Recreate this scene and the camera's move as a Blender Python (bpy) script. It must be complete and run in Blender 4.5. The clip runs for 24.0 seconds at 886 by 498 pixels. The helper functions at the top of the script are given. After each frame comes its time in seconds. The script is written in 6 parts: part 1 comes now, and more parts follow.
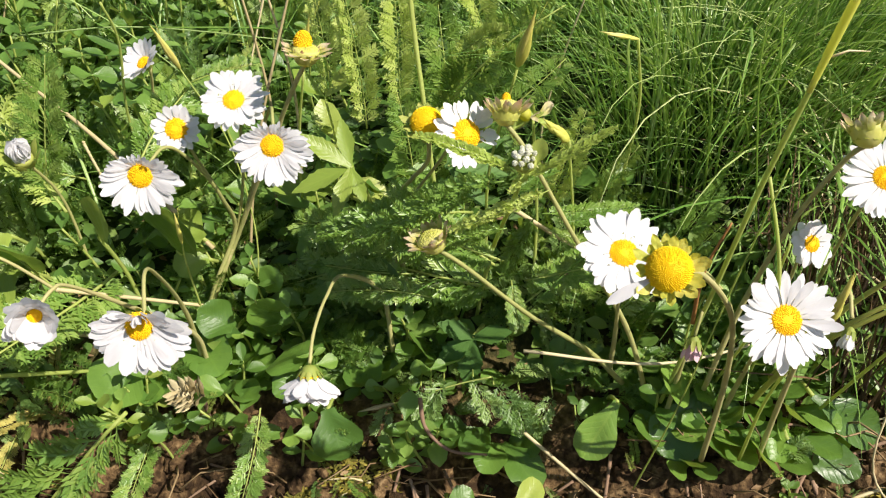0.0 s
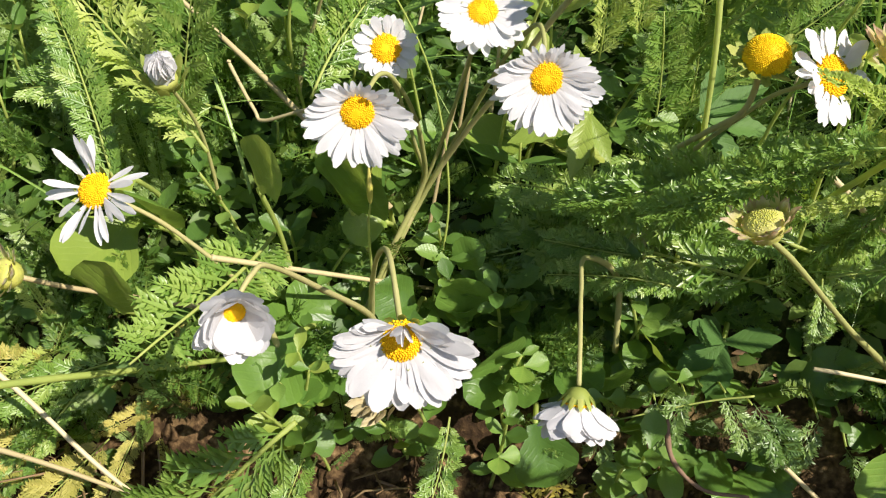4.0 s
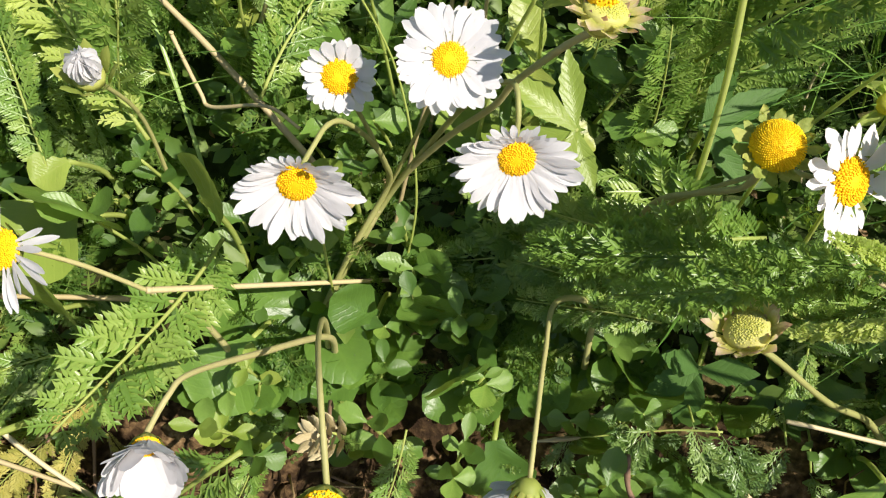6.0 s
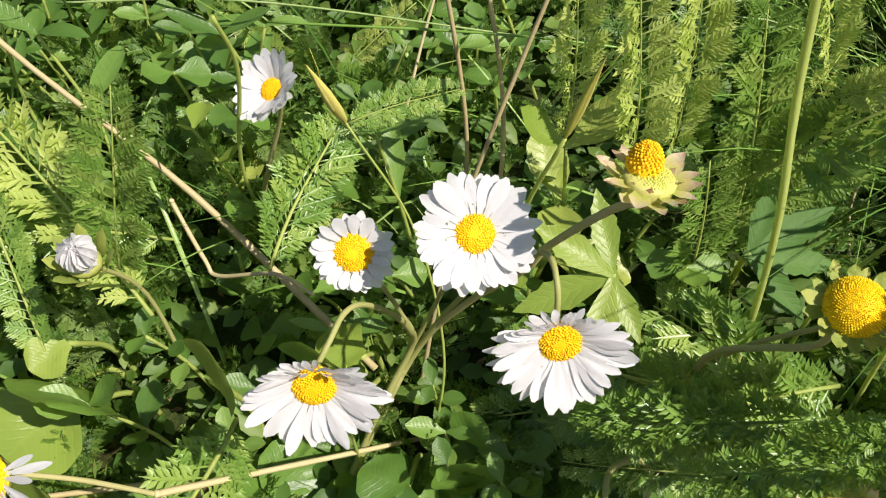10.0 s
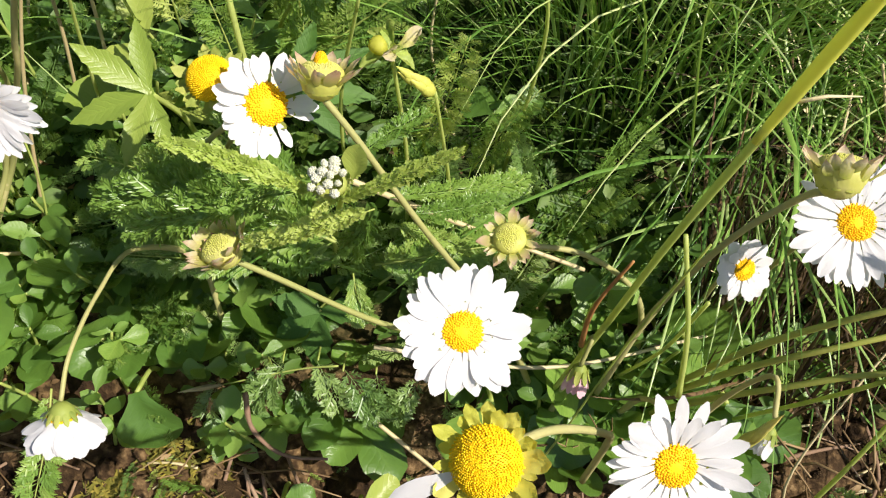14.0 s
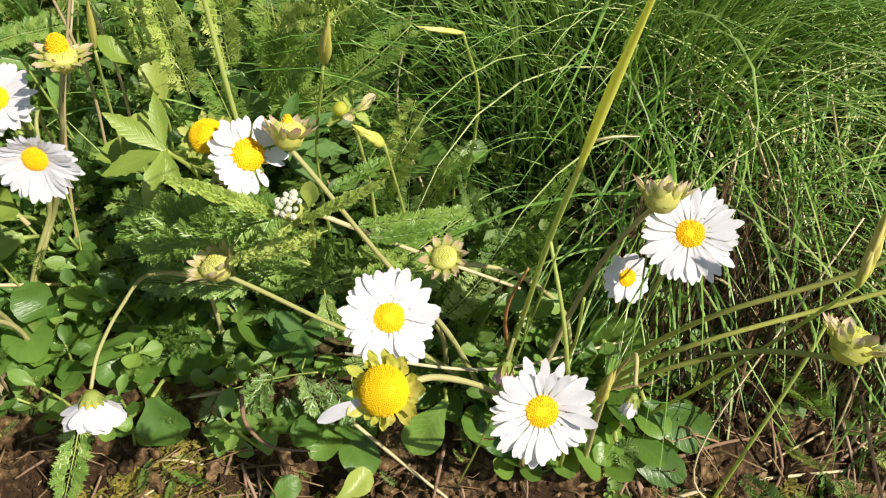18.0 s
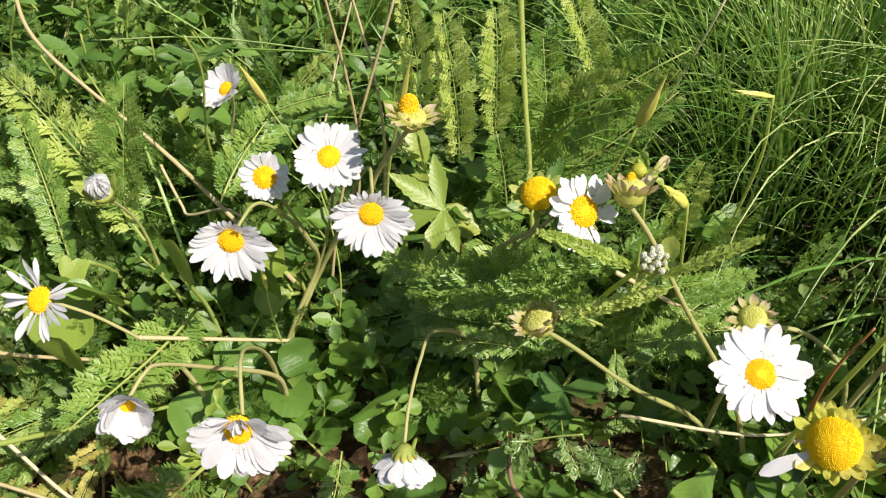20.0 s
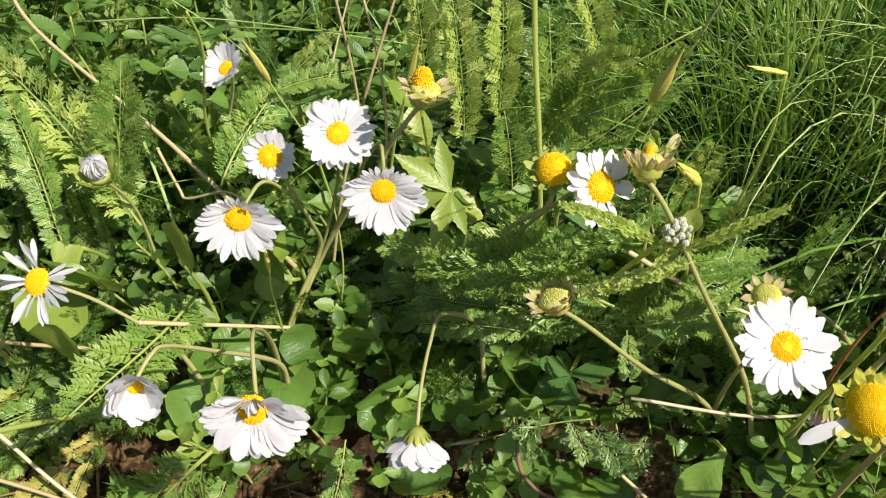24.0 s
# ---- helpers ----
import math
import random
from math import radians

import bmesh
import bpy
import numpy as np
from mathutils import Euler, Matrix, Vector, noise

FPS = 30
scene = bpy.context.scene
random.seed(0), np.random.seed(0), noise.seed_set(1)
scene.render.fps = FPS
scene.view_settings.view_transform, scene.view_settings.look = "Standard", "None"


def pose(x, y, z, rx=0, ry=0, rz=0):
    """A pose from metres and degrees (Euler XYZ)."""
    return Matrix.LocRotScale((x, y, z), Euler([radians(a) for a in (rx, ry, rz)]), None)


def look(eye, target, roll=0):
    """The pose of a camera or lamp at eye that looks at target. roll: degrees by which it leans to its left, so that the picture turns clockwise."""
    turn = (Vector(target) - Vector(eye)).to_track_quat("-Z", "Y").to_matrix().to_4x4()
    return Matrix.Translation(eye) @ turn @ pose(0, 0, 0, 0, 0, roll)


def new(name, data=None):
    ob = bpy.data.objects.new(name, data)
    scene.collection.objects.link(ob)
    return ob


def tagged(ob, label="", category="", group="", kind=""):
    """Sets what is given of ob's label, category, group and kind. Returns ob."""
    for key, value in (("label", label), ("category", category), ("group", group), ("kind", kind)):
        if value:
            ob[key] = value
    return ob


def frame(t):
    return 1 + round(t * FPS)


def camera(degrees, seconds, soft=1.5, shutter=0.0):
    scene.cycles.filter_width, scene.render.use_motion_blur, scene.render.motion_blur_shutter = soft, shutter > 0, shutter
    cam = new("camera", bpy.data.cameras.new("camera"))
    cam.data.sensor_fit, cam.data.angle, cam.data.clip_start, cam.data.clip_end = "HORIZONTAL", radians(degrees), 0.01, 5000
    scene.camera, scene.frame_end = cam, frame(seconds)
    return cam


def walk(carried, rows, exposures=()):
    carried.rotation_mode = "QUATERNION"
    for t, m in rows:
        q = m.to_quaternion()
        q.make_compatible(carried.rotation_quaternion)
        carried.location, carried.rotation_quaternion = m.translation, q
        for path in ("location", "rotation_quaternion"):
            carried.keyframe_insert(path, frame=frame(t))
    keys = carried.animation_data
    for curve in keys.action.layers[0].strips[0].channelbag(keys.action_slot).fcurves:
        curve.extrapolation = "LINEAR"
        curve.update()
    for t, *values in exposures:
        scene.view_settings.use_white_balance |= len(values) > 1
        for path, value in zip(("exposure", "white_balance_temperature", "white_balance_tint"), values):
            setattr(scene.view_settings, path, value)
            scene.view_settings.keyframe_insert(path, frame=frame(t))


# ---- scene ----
cam = camera(56.4, 24.0, soft=1.15)
PATH = [
    (0, (0.006, 0.012, 0.285), (-0.008, 1.734, -0.732), -0.7),
    (0.5, (0.006, 0.012, 0.286), (0.002, 1.73, -0.738), -0.5),
    (1, (0.005, 0.013, 0.284), (0.007, 1.728, -0.745), -0.5),
    (1.5, (0.003, 0.014, 0.283), (-0.003, 1.731, -0.742), -0.6),
    (2, (0.0, 0.015, 0.282), (-0.031, 1.728, -0.75), -1.1),
    (2.5, (-0.022, 0.022, 0.279), (-0.064, 1.732, -0.758), -0.7),
    (3, (-0.044, 0.035, 0.267), (-0.083, 1.714, -0.819), 0.2),
    (3.5, (-0.059, 0.056, 0.256), (-0.092, 1.732, -0.834), 1.3),
    (5.5, (-0.054, 0.101, 0.276), (-0.106, 1.501, -1.151), 3.3),
    (6, (-0.053, 0.119, 0.285), (-0.065, 1.466, -1.193), 5.4),
    (6.5, (-0.054, 0.136, 0.287), (-0.105, 1.514, -1.162), 1.8),
    (7, (-0.054, 0.144, 0.283), (-0.11, 1.578, -1.109), -0.5),
    (7.5, (-0.055, 0.146, 0.284), (-0.118, 1.627, -1.059), -1.1),
    (8, (-0.056, 0.144, 0.286), (-0.133, 1.624, -1.057), -1.5),
    (8.5, (-0.056, 0.144, 0.286), (-0.134, 1.618, -1.064), -1.5),
    (9, (-0.057, 0.143, 0.285), (-0.118, 1.626, -1.056), -0.7),
    (9.5, (-0.057, 0.143, 0.285), (-0.119, 1.628, -1.054), -0.4),
    (11.5, (-0.046, 0.133, 0.291), (-0.1, 1.601, -1.067), 0.2),
    (12, (-0.032, 0.128, 0.291), (-0.061, 1.592, -1.071), 1.1),
    (12.5, (-0.007, 0.124, 0.291), (0.002, 1.585, -1.074), 1.3),
    (13, (0.014, 0.119, 0.29), (0.059, 1.556, -1.1), 1.7),
    (13.5, (0.026, 0.109, 0.289), (0.093, 1.512, -1.135), 3.4),
    (14, (0.039, 0.097, 0.29), (0.114, 1.488, -1.145), 4.0),
    (14.5, (0.051, 0.09, 0.288), (0.141, 1.472, -1.155), 4.0),
    (15, (0.064, 0.083, 0.291), (0.167, 1.533, -1.084), 3.5),
    (15.5, (0.074, 0.07, 0.293), (0.149, 1.507, -1.095), 2.7),
    (16, (0.072, 0.063, 0.304), (0.116, 1.529, -1.056), 1.8),
    (16.5, (0.065, 0.059, 0.31), (0.086, 1.544, -1.03), 1.2),
    (17, (0.06, 0.059, 0.312), (0.066, 1.547, -1.024), 0.8),
    (17.5, (0.059, 0.057, 0.315), (0.068, 1.544, -1.023), 1.1),
    (18, (0.058, 0.056, 0.316), (0.073, 1.549, -1.016), 1.4),
    (18.5, (0.041, 0.055, 0.314), (0.033, 1.6, -0.956), 0.7),
    (19, (0.009, 0.05, 0.316), (-0.067, 1.653, -0.879), -0.3),
    (19.5, (-0.005, 0.049, 0.315), (-0.112, 1.653, -0.875), -0.5),
    (21.5, (-0.026, 0.048, 0.308), (-0.113, 1.651, -0.885), -0.1),
    (22, (-0.025, 0.049, 0.307), (-0.112, 1.648, -0.892), -0.2),
    (22.5, (-0.024, 0.05, 0.306), (-0.113, 1.656, -0.883), -0.4),
    (23, (-0.024, 0.05, 0.309), (-0.1, 1.697, -0.824), -0.8),
    (23.5, (-0.024, 0.048, 0.307), (-0.085, 1.689, -0.835), -0.1),
    (24, (-0.023, 0.048, 0.305), (-0.066, 1.661, -0.877), 0.6),
]
walk(cam, [(t, look(eye, target, roll)) for t, eye, target, roll in PATH],
     exposures=((0, 0.68), (3, 0.68), (6, 0.62), (8, 0.57), (12, 0.56), (14, 0.68), (16, 0.62), (19, 0.62), (22, 0.57), (24, 0.57)))

# ---- world and sun ----
world = bpy.data.worlds.new("sky")
scene.world = world
world.use_nodes = True
wn = world.node_tree
sky = wn.nodes.new("ShaderNodeTexSky")
sky.sky_type, sky.sun_disc = "NISHITA", False
SUN = Vector((0.55, -0.42, 0.72)).normalized()
sky.sun_elevation = math.asin(SUN.z)
sky.sun_rotation = math.atan2(SUN.x, SUN.y)
wn.links.new(sky.outputs[0], wn.nodes["Background"].inputs[0])
wn.nodes["Background"].inputs[1].default_value = 0.066
sun = new("sun", bpy.data.lights.new("sun", "SUN"))
sun.data.energy, sun.data.angle, sun.data.color = 5.0, radians(0.55), (1.0, 0.90, 0.82)
sun.matrix_world = look(tuple(SUN * 3), (0, 0, 0))

# ---- materials ----


def nodes_of(name):
    mat = bpy.data.materials.new(name)
    mat.use_nodes = True
    return mat, mat.node_tree.nodes, mat.node_tree.links


def ramp(nodes, stops):
    r = nodes.new("ShaderNodeValToRGB")
    while len(r.color_ramp.elements) < len(stops):
        r.color_ramp.elements.new(0.5)
    for e, (p, c) in zip(r.color_ramp.elements, stops):
        e.position, e.color = p, (*c, 1)
    return r


def math_node(nodes, links, op, a, b):
    n = nodes.new("ShaderNodeMath")
    n.operation = op
    for k, v in enumerate((a, b)):
        if hasattr(v, "links"):
            links.new(v, n.inputs[k])
        else:
            n.inputs[k].default_value = v
    return n.outputs[0]


def greyed(c):
    """Leaf greens with a little more red and blue in them."""
    return (c[0] * 1.06, c[1] * 0.985, c[2] * 1.17) if c[1] > 1.15 * c[0] else c


def plant(name, stops, through_colour, share=0.3, rough=0.5, grain=900.0, patch=140.0, relief=0.15, island=False, spec=0.4, mottle=0.35, veins=0.0, streaks=0.0):
    """A thin living or dry surface: colour varies from piece to piece and in patches, light passes through a share of it."""
    stops = [(k, greyed(c)) for k, c in stops]
    through_colour = greyed(through_colour)
    mat, nodes, links = nodes_of(name)
    bsdf = nodes["Principled BSDF"]
    if island:
        rnd = nodes.new("ShaderNodeNewGeometry").outputs["Random Per Island"]
    else:
        rnd = nodes.new("ShaderNodeObjectInfo").outputs["Random"]
    coord = nodes.new("ShaderNodeTexCoord").outputs["Object"]
    big = nodes.new("ShaderNodeTexNoise")
    big.inputs["Scale"].default_value, big.inputs["Detail"].default_value = patch, 3
    fine = nodes.new("ShaderNodeTexNoise")
    fine.inputs["Scale"].default_value, fine.inputs["Detail"].default_value = grain, 4
    links.new(coord, big.inputs["Vector"])
    links.new(coord, fine.inputs["Vector"])
    a = math_node(nodes, links, "MULTIPLY", rnd, 1 - mottle)
    b = math_node(nodes, links, "MULTIPLY", big.outputs[0], mottle * 0.65)
    c = math_node(nodes, links, "MULTIPLY", fine.outputs[0], mottle * 0.35)
    key = math_node(nodes, links, "ADD", math_node(nodes, links, "ADD", a, b), c)
    height = fine.outputs[0]
    if veins or streaks:
        sep = nodes.new("ShaderNodeSeparateXYZ")
        links.new(coord, sep.inputs[0])
        ax = math_node(nodes, links, "ABSOLUTE", sep.outputs[0], 0.0)
        if veins:
            rib = math_node(nodes, links, "LESS_THAN", ax, 0.014)
            run = math_node(nodes, links, "SUBTRACT", sep.outputs[1], math_node(nodes, links, "MULTIPLY", ax, 0.9))
            wob = math_node(nodes, links, "ADD", math_node(nodes, links, "MULTIPLY", run, 30.0), math_node(nodes, links, "MULTIPLY", big.outputs[0], 3.0))
            side = math_node(nodes, links, "POWER", math_node(nodes, links, "ABSOLUTE", math_node(nodes, links, "SINE", wob, 0.0), 0.0), 14.0)
            net = math_node(nodes, links, "MAXIMUM", rib, math_node(nodes, links, "MULTIPLY", side, 0.7))
            key = math_node(nodes, links, "ADD", key, math_node(nodes, links, "MULTIPLY", net, veins))
            height = math_node(nodes, links, "SUBTRACT", height, math_node(nodes, links, "MULTIPLY", net, 1.0))
        else:
            line = math_node(nodes, links, "SINE", math_node(nodes, links, "ADD", math_node(nodes, links, "MULTIPLY", sep.outputs[0], 75.0), math_node(nodes, links, "MULTIPLY", big.outputs[0], 4.0)), 0.0)
            height = math_node(nodes, links, "ADD", height, math_node(nodes, links, "MULTIPLY", line, streaks))
    col = ramp(nodes, stops)
    links.new(key, col.inputs[0])
    links.new(col.outputs[0], bsdf.inputs["Base Color"])
    bsdf.inputs["Roughness"].default_value = rough
    bsdf.inputs["Specular IOR Level"].default_value = spec
    bump = nodes.new("ShaderNodeBump")
    bump.inputs["Strength"].default_value, bump.inputs["Distance"].default_value = relief, 0.00025
    links.new(height, bump.inputs["Height"])
    links.new(bump.outputs[0], bsdf.inputs["Normal"])
    if share:
        mix, tl = nodes.new("ShaderNodeMixShader"), nodes.new("ShaderNodeBsdfTranslucent")
        tint = nodes.new("ShaderNodeMix")
        tint.data_type = "RGBA"
        tint.inputs["Factor"].default_value = 0.6
        links.new(col.outputs[0], tint.inputs["A"])
        tint.inputs["B"].default_value = (*through_colour, 1)
        links.new(tint.outputs["Result"], tl.inputs["Color"])
        mix.inputs[0].default_value = share
        links.new(bsdf.outputs[0], mix.inputs[1])
        links.new(tl.outputs[0], mix.inputs[2])
        links.new(mix.outputs[0], nodes["Material Output"].inputs[0])
    return mat


M_PETAL = plant("petal_white", [(0.0, (0.65, 0.65, 0.66)), (0.5, (0.71, 0.71, 0.715)), (1.0, (0.77, 0.77, 0.77))], (0.93, 0.93, 0.90), 0.36, 0.6, 30, 4, 0.15, spec=0.25, streaks=0.08)
M_DISC = plant("disc_yellow", [(0.0, (0.78, 0.40, 0.004)), (0.5, (0.85, 0.50, 0.006)), (1.0, (0.88, 0.60, 0.012))], (0.9, 0.5, 0.0), 0.0, 0.65, 2500, 500, 0.3, island=True, spec=0.2)
M_DOME = plant("dome_yellow", [(0.0, (0.78, 0.46, 0.004)), (0.5, (0.85, 0.57, 0.006)), (1.0, (0.85, 0.66, 0.015))], (0.9, 0.5, 0.0), 0.0, 0.6, 2500, 500, 0.3, island=True, spec=0.2)
M_TUFT = plant("tuft_orange", [(0.0, (0.76, 0.40, 0.005)), (0.5, (0.83, 0.49, 0.009)), (1.0, (0.87, 0.58, 0.02))], (0.9, 0.5, 0.0), 0.0, 0.65, 2500, 500, 0.3, island=True, spec=0.2)
M_BRACT = plant("bract_green", [(0.0, (0.153, 0.240, 0.036)), (0.5, (0.294, 0.384, 0.065)), (1.0, (0.423, 0.432, 0.105))], (0.5, 0.6, 0.1), 0.3, 0.6, 25, 4, 0.3)
M_BRACT_YELLOW = plant("bract_yellow_green", [(0.0, (0.48, 0.52, 0.06)), (0.5, (0.62, 0.62, 0.10)), (1.0, (0.74, 0.70, 0.18))], (0.7, 0.66, 0.05), 0.45, 0.6, 25, 4, 0.3)


def bract_material():
    """A drying bract: yellow-green at its foot, cream towards the end, some with a brown or pinkish tip."""
    mat, nodes, links = nodes_of("bract_dry")
    bsdf = nodes["Principled BSDF"]
    coord = nodes.new("ShaderNodeTexCoord").outputs["Object"]
    sep = nodes.new("ShaderNodeSeparateXYZ")
    links.new(coord, sep.inputs[0])
    fine = nodes.new("ShaderNodeTexNoise")
    fine.inputs["Scale"].default_value, fine.inputs["Detail"].default_value = 9, 4
    links.new(coord, fine.inputs["Vector"])
    rnd = nodes.new("ShaderNodeObjectInfo").outputs["Random"]
    key = math_node(nodes, links, "ADD", sep.outputs[1], math_node(nodes, links, "MULTIPLY", math_node(nodes, links, "SUBTRACT", fine.outputs[0], 0.5), 0.5))
    cream = ramp(nodes, [(0.0, (0.58, 0.64, 0.12)), (0.35, (0.72, 0.69, 0.26)), (0.7, (0.86, 0.77, 0.54)), (1.0, (0.62, 0.40, 0.29))])
    brown = ramp(nodes, [(0.0, (0.52, 0.54, 0.12)), (0.35, (0.60, 0.50, 0.20)), (0.7, (0.56, 0.36, 0.20)), (1.0, (0.38, 0.20, 0.11))])
    mix = nodes.new("ShaderNodeMix")
    mix.data_type = "RGBA"
    links.new(math_node(nodes, links, "MULTIPLY", math_node(nodes, links, "POWER", rnd, 2.0), 0.85), mix.inputs["Factor"])
    for r, s in ((cream, "A"), (brown, "B")):
        links.new(key, r.inputs[0])
        links.new(r.outputs[0], mix.inputs[s])
    links.new(mix.outputs["Result"], bsdf.inputs["Base Color"])
    bsdf.inputs["Roughness"].default_value = 0.6
    tl, out = nodes.new("ShaderNodeBsdfTranslucent"), nodes.new("ShaderNodeMixShader")
    links.new(mix.outputs["Result"], tl.inputs["Color"])
    out.inputs[0].default_value = 0.55
    links.new(bsdf.outputs[0], out.inputs[1])
    links.new(tl.outputs[0], out.inputs[2])
    links.new(out.outputs[0], nodes["Material Output"].inputs[0])
    return mat


M_BRACT_DRY = bract_material()
M_HEAD = plant("receptacle_pale_green", [(0.0, (0.56, 0.62, 0.10)), (0.4, (0.68, 0.70, 0.16)), (0.7, (0.78, 0.75, 0.28)), (1.0, (0.74, 0.64, 0.30))], (0.85, 0.88, 0.20), 0.45, 0.5, 900, 330, 0.5, mottle=0.7)
M_STEM = plant("daisy_stem", [(0.0, (0.23, 0.27, 0.08)), (0.35, (0.37, 0.39, 0.13)), (0.7, (0.49, 0.46, 0.20)), (1.0, (0.62, 0.57, 0.31))], (0.60, 0.58, 0.22), 0.25, 0.55, 1400, 220, 0.3, mottle=0.6)
M_OLIVE = plant("spent_stem_olive", [(0.0, (0.30, 0.34, 0.06)), (0.5, (0.44, 0.47, 0.10)), (1.0, (0.58, 0.58, 0.18))], (0.62, 0.66, 0.16), 0.3, 0.5, 1400, 220, 0.3, mottle=0.5)
M_LEAF = plant("leaf_green", [(0.0, (0.042, 0.109, 0.018)), (0.4, (0.095, 0.209, 0.030)), (0.75, (0.161, 0.310, 0.043)), (1.0, (0.301, 0.456, 0.074))], (0.44, 0.60, 0.06), 0.36, 0.36, 34, 5, 0.3, spec=0.5, veins=0.07)
M_LEAF_PALE = plant("leaf_yellow_green", [(0.0, (0.135, 0.245, 0.030)), (0.5, (0.245, 0.365, 0.052)), (1.0, (0.385, 0.47, 0.09))], (0.42, 0.54, 0.08), 0.35, 0.36, 34, 5, 0.3, veins=0.07)
M_HERB = plant("herb_green", [(0.0, (0.050, 0.128, 0.020)), (0.5, (0.113, 0.237, 0.036)), (0.85, (0.208, 0.364, 0.066)), (1.0, (0.359, 0.492, 0.099))], (0.45, 0.60, 0.07), 0.38, 0.36, 30, 4, 0.3, spec=0.5, veins=0.05)
M_FROND = plant("yarrow_green", [(0.0, (0.065, 0.145, 0.034)), (0.4, (0.135, 0.255, 0.056)), (0.75, (0.26, 0.40, 0.105)), (1.0, (0.47, 0.56, 0.20))], (0.44, 0.60, 0.08), 0.38, 0.34, 25, 3, 0.2, spec=0.6)
M_FROND_DRY = plant("yarrow_yellowing", [(0.0, (0.22, 0.25, 0.05)), (0.5, (0.41, 0.39, 0.09)), (1.0, (0.60, 0.53, 0.16))], (0.5, 0.42, 0.06), 0.3, 0.6, 25, 3, 0.2)
M_GRASS = plant("grass_green", [(0.0, (0.030, 0.076, 0.016)), (0.32, (0.095, 0.235, 0.034)), (0.62, (0.25, 0.46, 0.075)), (0.93, (0.60, 0.76, 0.30))], (0.36, 0.56, 0.06), 0.38, 0.30, 900, 60, 0.05, spec=0.5)
M_GRASS_STUFF = plant("grass_green_mass", [(0.0, (0.030, 0.076, 0.016)), (0.32, (0.095, 0.235, 0.034)), (0.62, (0.25, 0.46, 0.075)), (0.93, (0.60, 0.76, 0.30))], (0.36, 0.56, 0.06), 0.38, 0.30, 900, 60, 0.05, island=True, spec=0.5)
# paler copy of the grass, with sunlight on the top blades put into the colour
M_GRASS_SUNLIT = plant("grass_sunlit_green", [(0.0, (0.24, 0.40, 0.08)), (0.5, (0.44, 0.58, 0.17)), (1.0, (0.70, 0.76, 0.36))], (0.45, 0.62, 0.12), 0.3, 0.30, 900, 60, 0.05, spec=0.5)
M_LOW_STUFF = plant("low_herb_mass", [(0.0, (0.037, 0.100, 0.014)), (0.5, (0.086, 0.183, 0.027)), (1.0, (0.224, 0.333, 0.061))], (0.42, 0.62, 0.04), 0.4, 0.5, 900, 90, 0.2, island=True)
M_STRAW = plant("straw", [(0.0, (0.28, 0.22, 0.10)), (0.5, (0.47, 0.40, 0.21)), (1.0, (0.66, 0.60, 0.37))], (0.6, 0.5, 0.2), 0.0, 0.5, 1200, 120, 0.35, mottle=0.5)
M_LITTER = plant("dry_litter", [(0.0, (0.091, 0.053, 0.022)), (0.5, (0.196, 0.124, 0.055)), (1.0, (0.364, 0.267, 0.135))], (0.4, 0.3, 0.1), 0.1, 0.7, 1200, 200, 0.4, island=True)
# brown of dead grass, darkened to carry the shade in the gaps below the blades
M_THATCH_SHADED = plant("dead_thatch_shaded", [(0.0, (0.02, 0.013, 0.007)), (0.5, (0.055, 0.035, 0.017)), (0.8, (0.17, 0.105, 0.048)), (1.0, (0.44, 0.30, 0.15))], (0.4, 0.3, 0.1), 0.1, 0.7, 1200, 200, 0.4, island=True)
M_TWIG = plant("twig_brown", [(0.0, (0.10, 0.06, 0.035)), (0.5, (0.22, 0.14, 0.085)), (1.0, (0.36, 0.27, 0.18))], (0.2, 0.1, 0.0), 0.0, 0.8, 1500, 200, 0.6, mottle=0.6)
M_EAR = plant("grass_ear_golden", [(0.0, (0.46, 0.52, 0.08)), (0.5, (0.62, 0.60, 0.13)), (1.0, (0.76, 0.66, 0.24))], (0.85, 0.74, 0.15), 0.25, 0.5, 20, 4, 0.3)
M_SHEATH = plant("ear_sheath", [(0.0, (0.61, 0.732, 0.073)), (0.5, (0.805, 0.85, 0.11)), (1.0, (0.85, 0.85, 0.22))], (0.85, 0.88, 0.12), 0.45, 0.45, 20, 4, 0.25)
M_STALK = plant("grass_stalk", [(0.0, (0.25, 0.36, 0.07)), (0.5, (0.42, 0.54, 0.12)), (1.0, (0.64, 0.69, 0.24))], (0.66, 0.80, 0.16), 0.42, 0.45, 900, 60, 0.25, mottle=0.7)
M_WOOL = plant("bud_woolly_white", [(0.0, (0.40, 0.46, 0.20)), (0.35, (0.66, 0.68, 0.50)), (1.0, (0.82, 0.81, 0.74))], (0.7, 0.75, 0.5), 0.3, 0.8, 2500, 500, 0.4, island=True)
M_PINK = plant("bud_pink", [(0.0, (0.62, 0.38, 0.42)), (1.0, (0.76, 0.55, 0.58))], (0.8, 0.5, 0.5), 0.25, 0.6, 20, 4, 0.3)
M_MOSS = plant("moss", [(0.0, (0.06, 0.075, 0.012)), (0.5, (0.18, 0.17, 0.025)), (1.0, (0.40, 0.31, 0.05))], (0.5, 0.42, 0.04), 0.3, 0.8, 1500, 300, 0.5, island=True)


